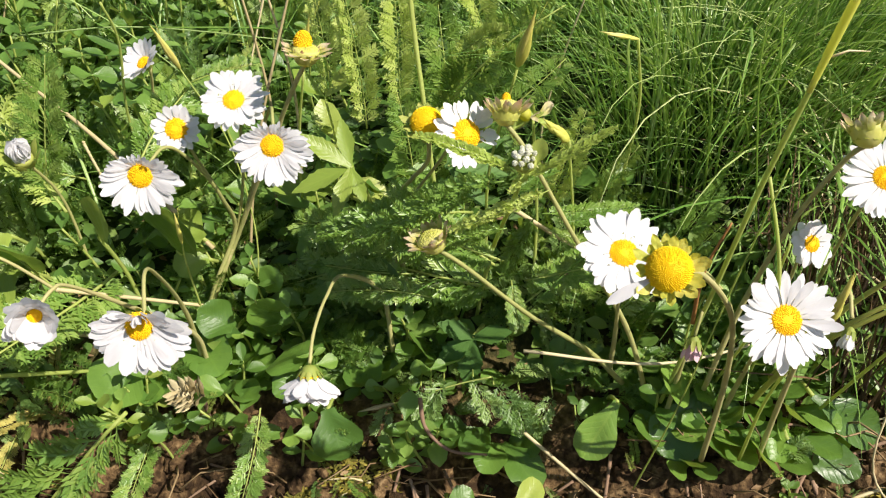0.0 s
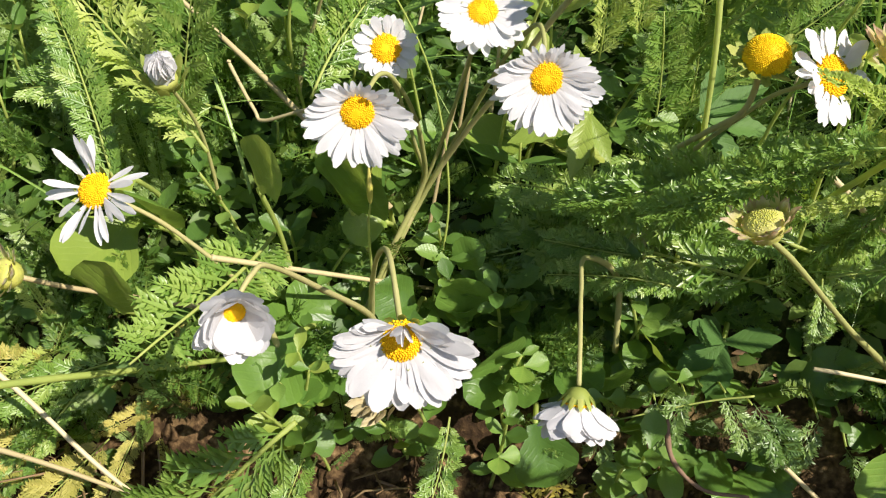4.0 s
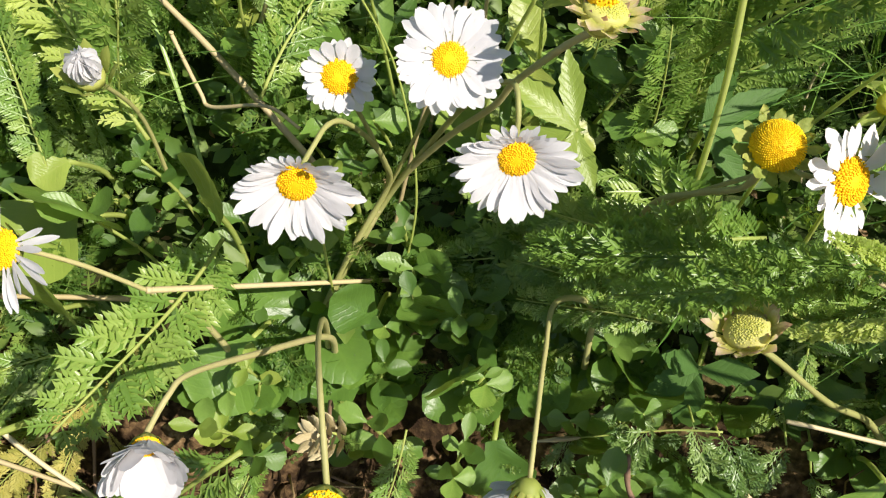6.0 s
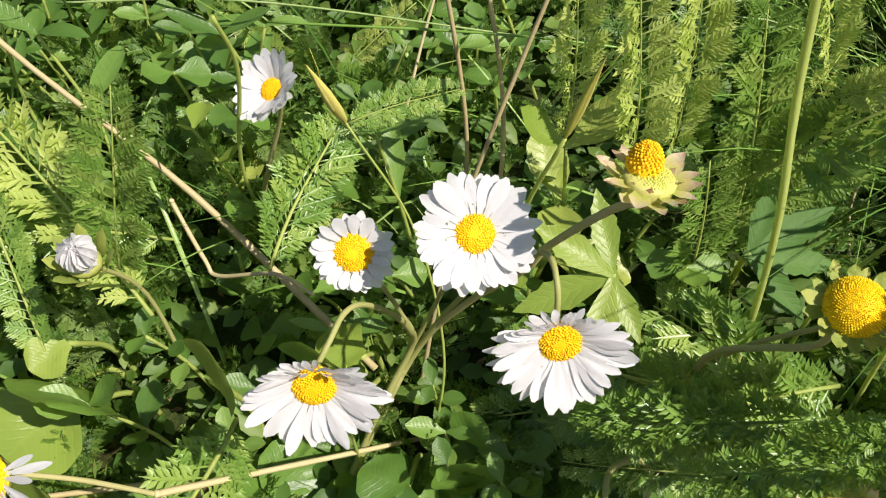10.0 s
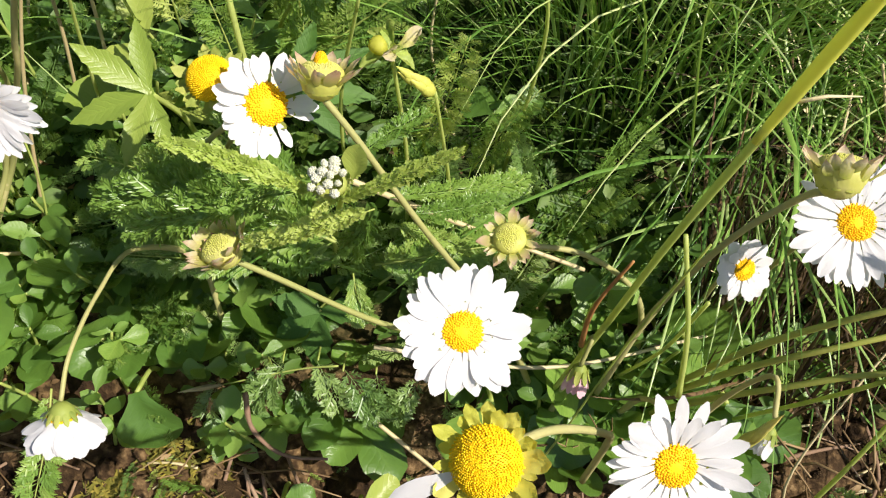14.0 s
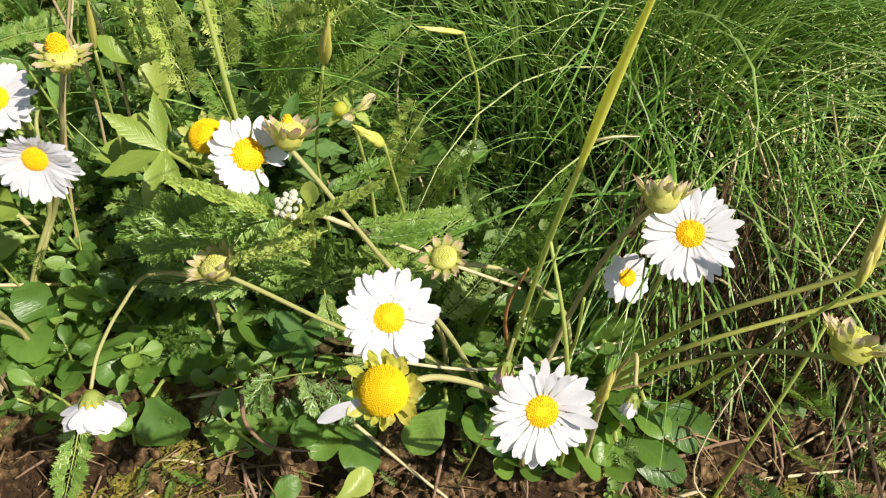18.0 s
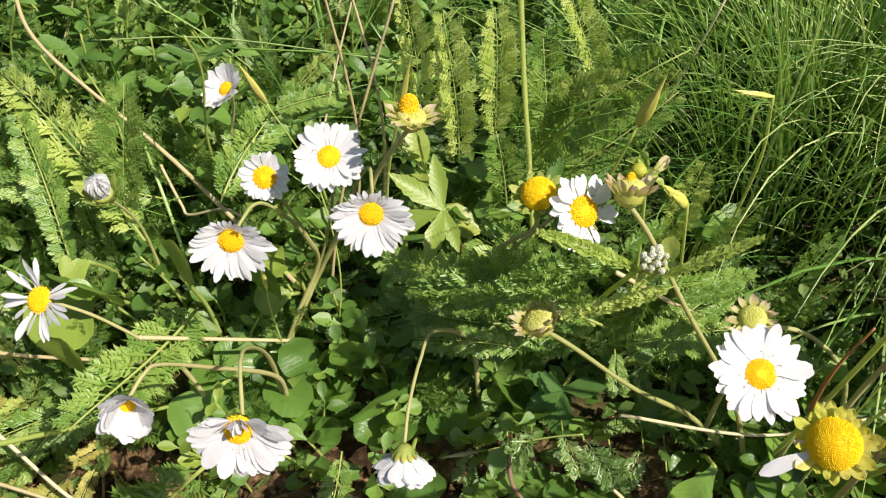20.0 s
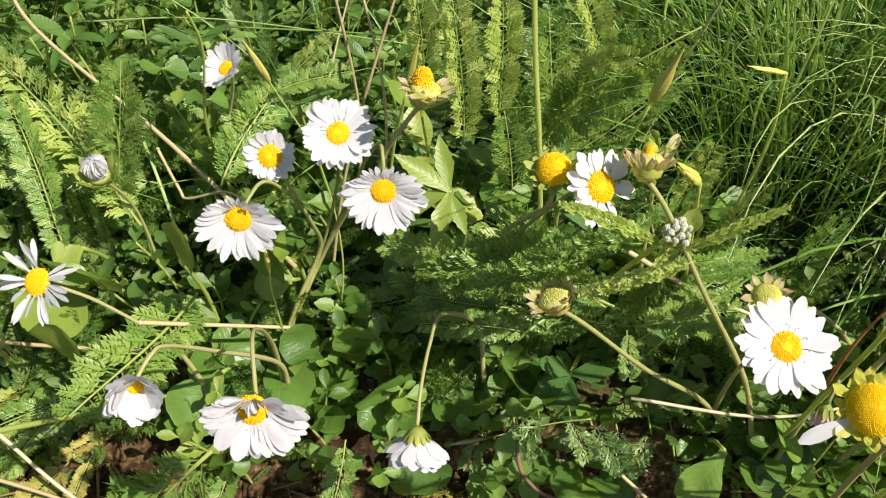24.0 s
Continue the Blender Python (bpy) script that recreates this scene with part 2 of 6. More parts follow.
def soil_material(name, turf_shaded):
    mat, nodes, links = nodes_of(name)
    bsdf = nodes["Principled BSDF"]
    coord = nodes.new("ShaderNodeTexCoord").outputs["Object"]
    n1, n2 = (nodes.new("ShaderNodeTexNoise") for _ in range(2))
    for n, s, d in ((n1, 45, 6), (n2, 420, 6)):
        n.inputs["Scale"].default_value, n.inputs["Detail"].default_value = s, d
        links.new(coord, n.inputs["Vector"])
    key = math_node(nodes, links, "ADD", math_node(nodes, links, "MULTIPLY", n1.outputs[0], 0.5), math_node(nodes, links, "MULTIPLY", n2.outputs[0], 0.5))
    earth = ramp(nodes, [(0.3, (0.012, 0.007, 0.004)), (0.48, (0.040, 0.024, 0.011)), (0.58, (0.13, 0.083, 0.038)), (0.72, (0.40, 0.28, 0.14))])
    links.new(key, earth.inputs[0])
    # turf green taken almost to black, for the dark gaps below the plants
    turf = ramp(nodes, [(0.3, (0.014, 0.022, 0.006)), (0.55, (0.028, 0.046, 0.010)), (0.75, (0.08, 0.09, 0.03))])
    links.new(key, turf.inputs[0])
    # bare earth on the small bank, turf behind its edge with under-plant shade in its green
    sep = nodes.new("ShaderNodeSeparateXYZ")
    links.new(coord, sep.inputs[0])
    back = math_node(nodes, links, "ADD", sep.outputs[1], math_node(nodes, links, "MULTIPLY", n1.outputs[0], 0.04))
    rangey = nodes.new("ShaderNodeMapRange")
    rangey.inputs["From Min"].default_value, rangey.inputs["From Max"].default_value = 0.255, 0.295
    rangey.inputs["To Max"].default_value = 1.0 if turf_shaded else 0.0
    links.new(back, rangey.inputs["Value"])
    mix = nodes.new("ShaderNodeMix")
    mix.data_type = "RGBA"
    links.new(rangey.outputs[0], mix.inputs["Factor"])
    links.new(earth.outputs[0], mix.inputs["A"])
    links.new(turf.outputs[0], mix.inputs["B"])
    links.new(mix.outputs["Result"], bsdf.inputs["Base Color"])
    bsdf.inputs["Roughness"].default_value = 0.95
    bsdf.inputs["Specular IOR Level"].default_value = 0.15
    bump = nodes.new("ShaderNodeBump")
    bump.inputs["Strength"].default_value, bump.inputs["Distance"].default_value = 0.8, 0.002
    links.new(n2.outputs[0], bump.inputs["Height"])
    links.new(bump.outputs[0], bsdf.inputs["Normal"])
    return mat


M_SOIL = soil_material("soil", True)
M_CLOD = soil_material("soil_clod", False)

# ---- building helpers ----
rng = random.Random(7)


def mesh_of(name, verts, faces, smooth=True):
    me = bpy.data.meshes.new(name)
    me.from_pydata([tuple(v) for v in verts], [], faces)
    me.update()
    if smooth:
        me.polygons.foreach_set("use_smooth", [True] * len(me.polygons))
    return me


VARIANTS = {}


def with_material(me, mat):
    """The mesh in that material; a shape that already has another one is copied once for each."""
    if not me.materials:
        me.materials.append(mat)
    if me.materials[0] == mat:
        return me
    key = (me.name, mat.name)
    if key not in VARIANTS:
        VARIANTS[key] = me.copy()
        VARIANTS[key].materials.clear()
        VARIANTS[key].materials.append(mat)
    return VARIANTS[key]


def part(name, me, material, parent, m=None, label=""):
    """One mesh object under a thing; m is its pose in the thing's own space."""
    ob = new(name, with_material(me, material))
    ob.parent = parent
    if m is not None:
        ob.matrix_basis = m
    if label:
        ob["label"] = label
    return ob


def thing(name, at, label, category, group=""):
    ob = new(name)
    ob.empty_display_size = 0.005
    ob.matrix_basis = Matrix.Translation(at)
    return tagged(ob, label, category, group)


def spline(points, steps):
    """Points of a smooth curve through the given ones."""
    p = [Vector(q) for q in points]
    p = [2 * p[0] - p[1]] + p + [2 * p[-1] - p[-2]]
    out = []
    for k in range(1, len(p) - 2):
        a, b, c, d = p[k - 1:k + 3]
        for s in range(steps):
            t = s / steps
            out.append(0.5 * (2 * b + (c - a) * t + (2 * a - 5 * b + 4 * c - d) * t * t + (3 * b - a - 3 * c + d) * t ** 3))
    out.append(p[-2])
    return out


def tube(points, r0, r1, sides=7, lump=0.0, verts=None, faces=None):
    """A tapering round stem along the points, closed at both ends."""
    verts = [] if verts is None else verts
    faces = [] if faces is None else faces
    n, first = len(points), len(verts)
    u = None
    for i, p in enumerate(points):
        way = (points[min(i + 1, n - 1)] - points[max(i - 1, 0)]).normalized()
        u = way.orthogonal() if u is None else u - way * u.dot(way)
        u = u.normalized() if u.length > 1e-6 else way.orthogonal().normalized()
        v = way.cross(u)
        r = (r0(i / (n - 1)) if callable(r0) else r0 + (r1 - r0) * i / (n - 1)) * (1 + lump * (rng.random() - 0.5))
        for k in range(sides):
            a = 2 * math.pi * k / sides
            verts.append(p + (u * math.cos(a) + v * math.sin(a)) * r)
    for i in range(n - 1):
        for k in range(sides):
            a, b = first + i * sides + k, first + i * sides + (k + 1) % sides
            faces.append((a, b, b + sides, a + sides))
    faces.append(tuple(range(first + sides - 1, first - 1, -1)))
    faces.append(tuple(range(first + (n - 1) * sides, first + n * sides)))
    return verts, faces


def facing(at, normal, spin=0.0):
    """A pose at a place whose z axis is the normal."""
    q = Vector(normal).normalized().to_track_quat("Z", "Y").to_matrix().to_4x4()
    return Matrix.Translation(at) @ q @ Matrix.Rotation(spin, 4, "Z")


def along(at, way, normal):
    """A pose at a place whose y axis is the way and whose z axis is near the normal."""
    y = Vector(way).normalized()
    x = y.cross(Vector(normal))
    x = (x if x.length > 1e-5 else y.orthogonal()).normalized()
    z = x.cross(y)
    return Matrix.Translation(at) @ Matrix((x, y, z)).transposed().to_4x4()


def blade(length, profile, fold=0.0, bend=0.0, wave=0.0, across=4, steps=7, twist=0.0, tooth=0.0, seed=0):
    """A leaf along y from the origin: profile(s) is the half width at s of its length; fold is the V of its section, bend its droop in radians."""
    r = random.Random(seed)
    verts, faces = [], []
    y = z = 0.0
    ang = 0.0
    for i in range(steps + 1):
        s = i / steps
        w = profile(s) * length
        if i:
            ang = -bend * s
            y += math.cos(ang) * length / steps
            z += math.sin(ang) * length / steps
        tw = twist * s
        for k in range(across + 1):
            f = 2 * k / across - 1
            edge = 1 + (tooth * (r.random() - 0.5) if abs(f) > 0.99 else 0)
            lift = fold * abs(f) * w - fold * w * 0.5 + wave * w * math.sin(7 * s + 3 * f + seed)
            x, h = f * w * edge, lift
            verts.append((x * math.cos(tw) - h * math.sin(tw), y - math.sin(ang) * h * 0.5 + (tooth * 0.12 * length * (r.random() - 0.5) if 0 < i < steps else 0), z + x * math.sin(tw) + h * math.cos(tw)))
    for i in range(steps):
        for k in range(across):
            a = i * (across + 1) + k
            faces.append((a, a + 1, a + across + 2, a + across + 1))
    return verts, faces


def lens_profile(w, peak=0.5, base=0.0, tip=0.15):
    """Half width along a leaf: widest at peak, narrow at the base, round at the tip."""
    def f(s):
        if s < peak:
            u = s / peak
            return base + (w - base) * (u * u * (3 - 2 * u))
        u = (s - peak) / (1 - peak)
        return w * math.sqrt(max(0.0, 1 - u * u * (1 - tip * tip * 0.2)))
    return f


def pointed_profile(w, peak=0.4, base=0.05):
    """Half width along a leaf that ends in a point."""
    def f(s):
        if s < peak:
            u = s / peak
            return base + (w - base) * (u * u * (3 - 2 * u))
        u = (s - peak) / (1 - peak)
        return w * (1 - u ** 1.5) + 0.004
    return f


def join_lists(pieces):
    """One list of corners and faces from several, each with its pose."""
    verts, faces = [], []
    for v, f, m in pieces:
        o = len(verts)
        verts.extend(m @ Vector(p) for p in v)
        faces.extend(tuple(i + o for i in q) for q in f)
    return verts, faces


# ---- the ground: a small bank of bare earth that flattens into turf ----
BANK_Y = (-9.0, -0.05, 0.10, 0.16, 0.20, 0.24, 0.28, 0.33, 0.40, 0.55, 1.0, 3.0, 9.0)
BANK_Z = (-0.16, -0.155, -0.07, 0.0, 0.045, 0.085, 0.118, 0.145, 0.165, 0.185, 0.21, 0.25, 0.28)


def smooth(a, b, x):
    t = min(1.0, max(0.0, (x - a) / (b - a)))
    return t * t * (3 - 2 * t)


def ground_z(x, y, rough=True):
    z = sum(float(np.interp(y + d, BANK_Y, BANK_Z)) for d in (-0.02, -0.01, 0.0, 0.01, 0.02)) / 5
    z += 0.018 * smooth(0.05, 0.11, x) * (1 - smooth(0.24, 0.30, y)) * smooth(0.10, 0.17, y)
    z -= 0.030 * (1 - smooth(0.3, 1.0, math.hypot((x - 0.078) / 0.055, (y - 0.335) / 0.060)))
    z -= 0.018 * (1 - smooth(0.3, 1.0, math.hypot((x - 0.030) / 0.036, (y - 0.226) / 0.021)))
    if rough and -0.6 < x < 0.7 and -0.1 < y < 1.0:
        p = Vector((x, y, 0.3))
        z += 0.006 * noise.noise(p * 22) + 0.0035 * noise.noise(p * 75) + 0.0022 * abs(noise.noise(p * 190))
    return z


def build_ground():
    fine_x = [-0.36 + 0.003 * i for i in range(261)]
    fine_y = [0.08 + 0.003 * i for i in range(141)]
    xs = [-60, -25, -10, -5, -2.5, -1.4, -0.9, -0.65, -0.5, -0.42] + fine_x + [0.48, 0.55, 0.7, 0.95, 1.5, 2.6, 5, 10, 25, 60]
    ys = [-60, -25, -10, -5, -2.5, -1.2, -0.6, -0.3, -0.15, -0.08, -0.03, 0.01, 0.04, 0.06] + fine_y + [0.53, 0.58, 0.65, 0.75, 0.9, 1.1, 1.5, 2.2, 3.5, 6, 12, 25, 60, 200]
    verts = [(x, y, ground_z(x, y)) for y in ys for x in xs]
    n = len(xs)
    faces = [(j * n + i, j * n + i + 1, (j + 1) * n + i + 1, (j + 1) * n + i) for j in range(len(ys) - 1) for i in range(n - 1)]
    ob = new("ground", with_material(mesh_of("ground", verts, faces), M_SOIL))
    return tagged(ob, "crumbly brown earth bank under meadow plants", "ground", kind="structure")


build_ground()


def on_ground(x, y, h=0.0):
    return Vector((x, y, ground_z(x, y) + h))


# ---- daisies ----
def petal_mesh(seed, notch):
    w = (0.165, 0.18, 0.195, 0.17, 0.185, 0.2)[seed % 6]
    prof = lens_profile(w, 0.62, 0.055, 0.5)
    v, f = blade(1.0, prof, fold=(0.08, -0.06, 0.12, 0.04, 0.10, -0.05)[seed % 6], bend=(0.3, 0.1, -0.15, 0.4, 0.2, -0.05)[seed % 6],
                 wave=0.06, across=4, steps=7, twist=(0.2, -0.15, 0.0, 0.3, -0.25, 0.1)[seed % 6], seed=seed)
    v = [list(p) for p in v]
    for k in range(5):
        v[-5 + k][1] -= (0.0, notch, 0.0, notch * 0.7, 0.01)[k]
    return mesh_of("petal", v, f)


PETALS = [petal_mesh(k, 0.012 * (k % 3)) for k in range(6)]
SUNFLOWER = math.pi * (3 - math.sqrt(5))


def disc_mesh(r, height, count=110, knob=0.085, hollow=0.0):
    """A dome of many small florets set in spirals."""
    pieces = []
    dome_v, dome_f = [], []
    rings, seg = 5, 16
    for i in range(rings + 1):
        a = i / rings * math.pi / 2
        for k in range(seg):
            b = 2 * math.pi * k / seg
            dome_v.append((r * 0.97 * math.cos(a) * math.cos(b), r * 0.97 * math.cos(a) * math.sin(b), height * 0.95 * math.sin(a) - 0.1 * r))
    for i in range(rings):
        for k in range(seg):
            dome_f.append((i * seg + k, i * seg + (k + 1) % seg, (i + 1) * seg + (k + 1) % seg, (i + 1) * seg + k))
    pieces.append((dome_v, dome_f, Matrix()))
    bead_v = [(0, 0, 1)] + [(math.cos(a), math.sin(a), 0.35) for a in (0, 1.257, 2.513, 3.77, 5.027)] + [(0.9 * math.cos(a), 0.9 * math.sin(a), -0.6) for a in (0, 1.257, 2.513, 3.77, 5.027)]
    bead_f = [(0, 1 + k, 1 + (k + 1) % 5) for k in range(5)] + [(1 + k, 6 + k, 6 + (k + 1) % 5, 1 + (k + 1) % 5) for k in range(5)]
    for i in range(count):
        s = math.sqrt((i + 0.5) / count)
        a = i * SUNFLOWER
        c = math.sqrt(max(0.0, 1 - s * s))
        n = Vector((s * math.cos(a) / r, s * math.sin(a) / r, c / max(height, 1e-4))).normalized()
        size = r * knob * (0.75 + 0.5 * s) * (0.6 + 0.8 * rng.random())
        a += rng.uniform(-0.5, 0.5) * knob / max(s, 0.1)
        p = Vector((r * s * math.cos(a), r * s * math.sin(a), height * c - 0.1 * r - hollow * height * max(0, 1 - 3 * s)))
        pieces.append((bead_v, bead_f, facing(p, n, rng.random() * 6) @ Matrix.Scale(size, 4)))
    return mesh_of("disc", *join_lists(pieces))


def cup_mesh(r, depth, ripple=0.05):
    """The rounded green cup behind a flower."""
    seg, prof = 14, ((0.22, -1.0), (0.55, -0.88), (0.85, -0.55), (1.0, -0.15), (0.98, 0.05), (0.8, 0.1))
    verts = [(r * q * (1 + ripple * math.sin(5 * k)) * math.cos(2 * math.pi * k / seg), r * q * math.sin(2 * math.pi * k / seg), depth * h) for q, h in prof for k in range(seg)]
    faces = [(i * seg + k, i * seg + (k + 1) % seg, (i + 1) * seg + (k + 1) % seg, (i + 1) * seg + k) for i in range(len(prof) - 1) for k in range(seg)]
    faces.append(tuple(range(seg - 1, -1, -1)))
    return mesh_of("cup", verts, faces)


BRACT = mesh_of("bract", *blade(1.0, lens_profile(0.2, 0.4, 0.16, 0.1), fold=0.3, bend=-0.4, across=2, steps=4))
BROAD_BRACT = mesh_of("bract", *blade(1.0, lens_profile(0.27, 0.45, 0.2, 0.2), fold=0.3, bend=-0.5, wave=0.3, across=4, steps=6, tooth=0.25, seed=4))
BRACT_OUT = mesh_of("bract", *blade(1.0, pointed_profile(0.30, 0.42, 0.22), fold=0.4, bend=-0.1, wave=0.10, across=2, steps=6))


def bulb_mesh(r, depth, top, ripple=0.05):
    """A swollen flower base: a rounded cup that closes over in a smooth low dome."""
    seg = 16
    prof = [(0.20, -depth), (0.50, -depth * 0.9), (0.80, -depth * 0.62), (0.97, -depth * 0.25)] + [(math.cos(a), top * math.sin(a)) for a in (0.1, 0.4, 0.75, 1.1, 1.4)]
    verts = [(r * q * (1 + ripple * math.sin(3 * k + 9 * h / r)) * math.cos(2 * math.pi * k / seg), r * q * (1 + ripple * math.cos(5 * k)) * math.sin(2 * math.pi * k / seg), h) for q, h in prof for k in range(seg)]
    faces = [(i * seg + k, i * seg + (k + 1) % seg, (i + 1) * seg + (k + 1) % seg, (i + 1) * seg + k) for i in range(len(prof) - 1) for k in range(seg)]
    faces += [tuple(range(seg - 1, -1, -1)), tuple(range((len(prof) - 1) * seg, len(prof) * seg))]
    return mesh_of("receptacle", verts, faces)


def stem_part(parent, base, points, r0=0.0009, r1=0.00052, mat=None, label=""):
    """A stem through the points, thicker towards the ground."""
    pts = [p - Vector(base) for p in spline(points, 7)]
    return part("stem", mesh_of("stem", *tube(pts, lambda s: r1 + (r0 - r1) * (1 - smooth(0.1, 0.6, s)), 0, 7, 0.12)), mat or M_STEM, parent, label=label)


def daisy(at, normal, radius, disc_r, stem, label, petals=30, cup=12.0, sag=0.0, spin=0.0, ragged=0.0, dome=0.45, flop=0.0, narrow=1.0, short=0.0, group="daisies in flower"):
    """A daisy: its stem runs through the given points from the ground to the head; sag lets the petals hang, cup tips them forward."""
    r = random.Random(int(abs(at[0]) * 1e5 + abs(at[1]) * 1e4) + 3)
    at, normal = Vector(at), Vector(normal).normalized()
    radius *= 0.96
    base = Vector(stem[0])
    t = thing("daisy", base, label, "flower", group)
    neck = at - normal * disc_r * 1.15
    stem_part(t, base, list(stem) + [tuple(neck)])
    head = facing(at - base, normal, spin)
    involucre = part("involucre", cup_mesh(disc_r * 0.95, disc_r * 1.0), M_BRACT, t, head)
    for k in range(11):
        a = 2 * math.pi * k / 11 + 0.2
        d = Vector((math.cos(a), math.sin(a), 0.8))
        m = along(Vector((math.cos(a), math.sin(a), -0.75)) * disc_r * 0.75, d, (0, 0, 1)) @ Matrix.Scale(disc_r * 1.0, 4)
        part("bract", BRACT, M_BRACT, involucre, m)
    tagged(part("disc", disc_mesh(disc_r, disc_r * dome, 280, 0.048, hollow=0.25), M_DISC, t, head), kind="stuff")
    petals = round(petals * 1.3)
    down = head.to_3x3().inverted() @ Vector((0, 0, -1))
    for k in range(petals):
        if r.random() < ragged:
            continue
        layer = k % 2
        a = 2 * math.pi * (k + 0.35 * (r.random() - 0.5)) / petals
        e = radians(cup + (5 if layer else -2) + r.uniform(-5, 5) + ragged * r.uniform(-60, 30))
        d = Vector((math.cos(a) * math.cos(e), math.sin(a) * math.cos(e), math.sin(e)))
        d = (d + down * sag * (0.8 + 0.4 * r.random())).normalized()
        rise = max(0.0, -d.dot(down))
        if flop and rise:
            d = d.lerp(Vector((0, 0, 0.9)) + down * 0.45, min(0.8, flop * (0.35 + rise) * r.uniform(0.75, 1.15))).normalized()
        up = Vector((-math.cos(a) * math.sin(e), -math.sin(a) * math.sin(e), math.cos(e)))
        size = (radius - disc_r * 0.75) * r.uniform(0.80, 1.09) * (1 - short * rise)
        start = Vector((math.cos(a), math.sin(a), 0.0)) * disc_r * 0.78 + Vector((0, 0, (0.08 if layer else -0.02) * disc_r))
        wide = r.uniform(1.12, 1.42) * (1 - 0.35 * ragged) * narrow * 31 / max(petals, 20)
        m = head @ along(start, d, up) @ Matrix.Diagonal((size * wide, size, size, 1))
        part("petal", PETALS[r.randrange(6)], M_PETAL, t, m)
    return t


def spent_head(at, normal, size, stem, label, dome_r=0.0, dome_h=0.0, bracts=27, dry=True, open_angle=35, petal_ways=(), name="spent_daisy", knob=None, spread=1.0, bulb=0.3, stalk=None):
    """A daisy that has lost its petals: a swollen base with rings of bracts, and in some the yellow dome or a remnant of it."""
    r = random.Random(int(abs(at[0]) * 1e5) + 11)
    at, normal = Vector(at), Vector(normal).normalized()
    base = Vector(stem[0])
    t = thing(name, base, label, "flower", "daisies past flowering")
    stem_part(t, base, list(stem) + [tuple(at - normal * size * 0.6)], 0.0009, 0.00068, stalk)
    head = facing(at - base, normal, r.random())
    receptacle = part("receptacle", bulb_mesh(size * 0.62, size * 0.74, size * bulb, 0.03), M_HEAD if dry else M_BRACT_YELLOW, t, head)
    tagged(part("seed_dome", disc_mesh(size * 0.57, size * (bulb + 0.04), 260, 0.05), M_HEAD if dry else M_BRACT_YELLOW, t, head @ Matrix.Translation((0, 0, size * 0.03))), kind="stuff")
    mat = M_BRACT_DRY if dry else M_BRACT_YELLOW if petal_ways else M_BRACT
    for k in range(bracts):
        a = 2 * math.pi * (k + 0.6 * r.random()) / bracts
        row = k % 3
        e = radians(76 if row == 0 and dry else min(84, open_angle + r.uniform(-14, 14) - 6 * row))
        d = Vector((math.cos(a) * math.cos(e), math.sin(a) * math.cos(e), math.sin(e)))
        z = size * spread * (r.uniform(0.55, 0.7) if row == 0 else r.uniform(0.42, 0.72) if dry else r.uniform(0.5, 1.0))
        foot, low = ((0.46, -0.52), (0.60, -0.22), (0.60, -0.05))[row if dry else 1 + k % 2]
        m = along(Vector((math.cos(a) * foot, math.sin(a) * foot, low)) * size, d, (-math.cos(a), -math.sin(a), 0.5)) @ Matrix.Diagonal((z * r.uniform(0.75, 1.2), z, z * 0.9, 1))
        part("bract", BRACT_OUT if dry else BROAD_BRACT, mat, receptacle, m)
    if dome_r:
        tagged(part("disc", disc_mesh(dome_r, dome_h, 760, 0.026), M_DOME, t, head), kind="stuff")
    if knob:
        tagged(part("floret_tuft", disc_mesh(knob[0], knob[1], 230, 0.07), M_TUFT, t, head @ Matrix.Translation((knob[2], knob[3], size * bulb * 0.8))), kind="stuff")
    for k, way in enumerate(petal_ways):
        way = Vector(way)
        m = along(at - base + way * size * 0.5, way, normal) @ Matrix.Diagonal((size * 1.15, size * 1.6, size * 1.5, 1))
        part("petal", PETALS[k + 1], M_PETAL, t, m)
    return t


CLUMP = (-0.087, 0.256, 0.100)
# the cluster of four
daisy((-0.056, 0.240, 0.201), (0.02, -0.62, 0.68), 0.0104, 0.0035, [CLUMP, (-0.0785, 0.262, 0.122), (-0.0690, 0.2675, 0.1430), (-0.0610, 0.259, 0.172)], "fully open white daisy with yellow disc on a straight stem", 32, 6, 0.0, 0.3, dome=0.4)
daisy((-0.077, 0.248, 0.189), (0.08, -0.80, 0.50), 0.0076, 0.0036, [(-0.0866, 0.2563, 0.100), (-0.0781, 0.2624, 0.122), (-0.0693, 0.2680, 0.1420), (-0.0715, 0.2640, 0.1580), (-0.0755, 0.2565, 0.1760)], "small white daisy with broad yellow disc and short petals", 24, 16, 0.12, 0.1)
daisy((-0.080, 0.221, 0.1862), (0.08, -0.92, 0.17), 0.0120, 0.0038, [(-0.0866, 0.2563, 0.100), (-0.0787, 0.2616, 0.122), (-0.0696, 0.2670, 0.1428), (-0.0690, 0.2570, 0.1600), (-0.0710, 0.2470, 0.1750), (-0.0745, 0.2385, 0.1860), (-0.0768, 0.2335, 0.1890), (-0.0785, 0.2285, 0.1880)], "nodding white daisy with petals hanging below its disc", 46, 14, 0.10, 0.2, flop=0.28, short=0.5, narrow=1.1)
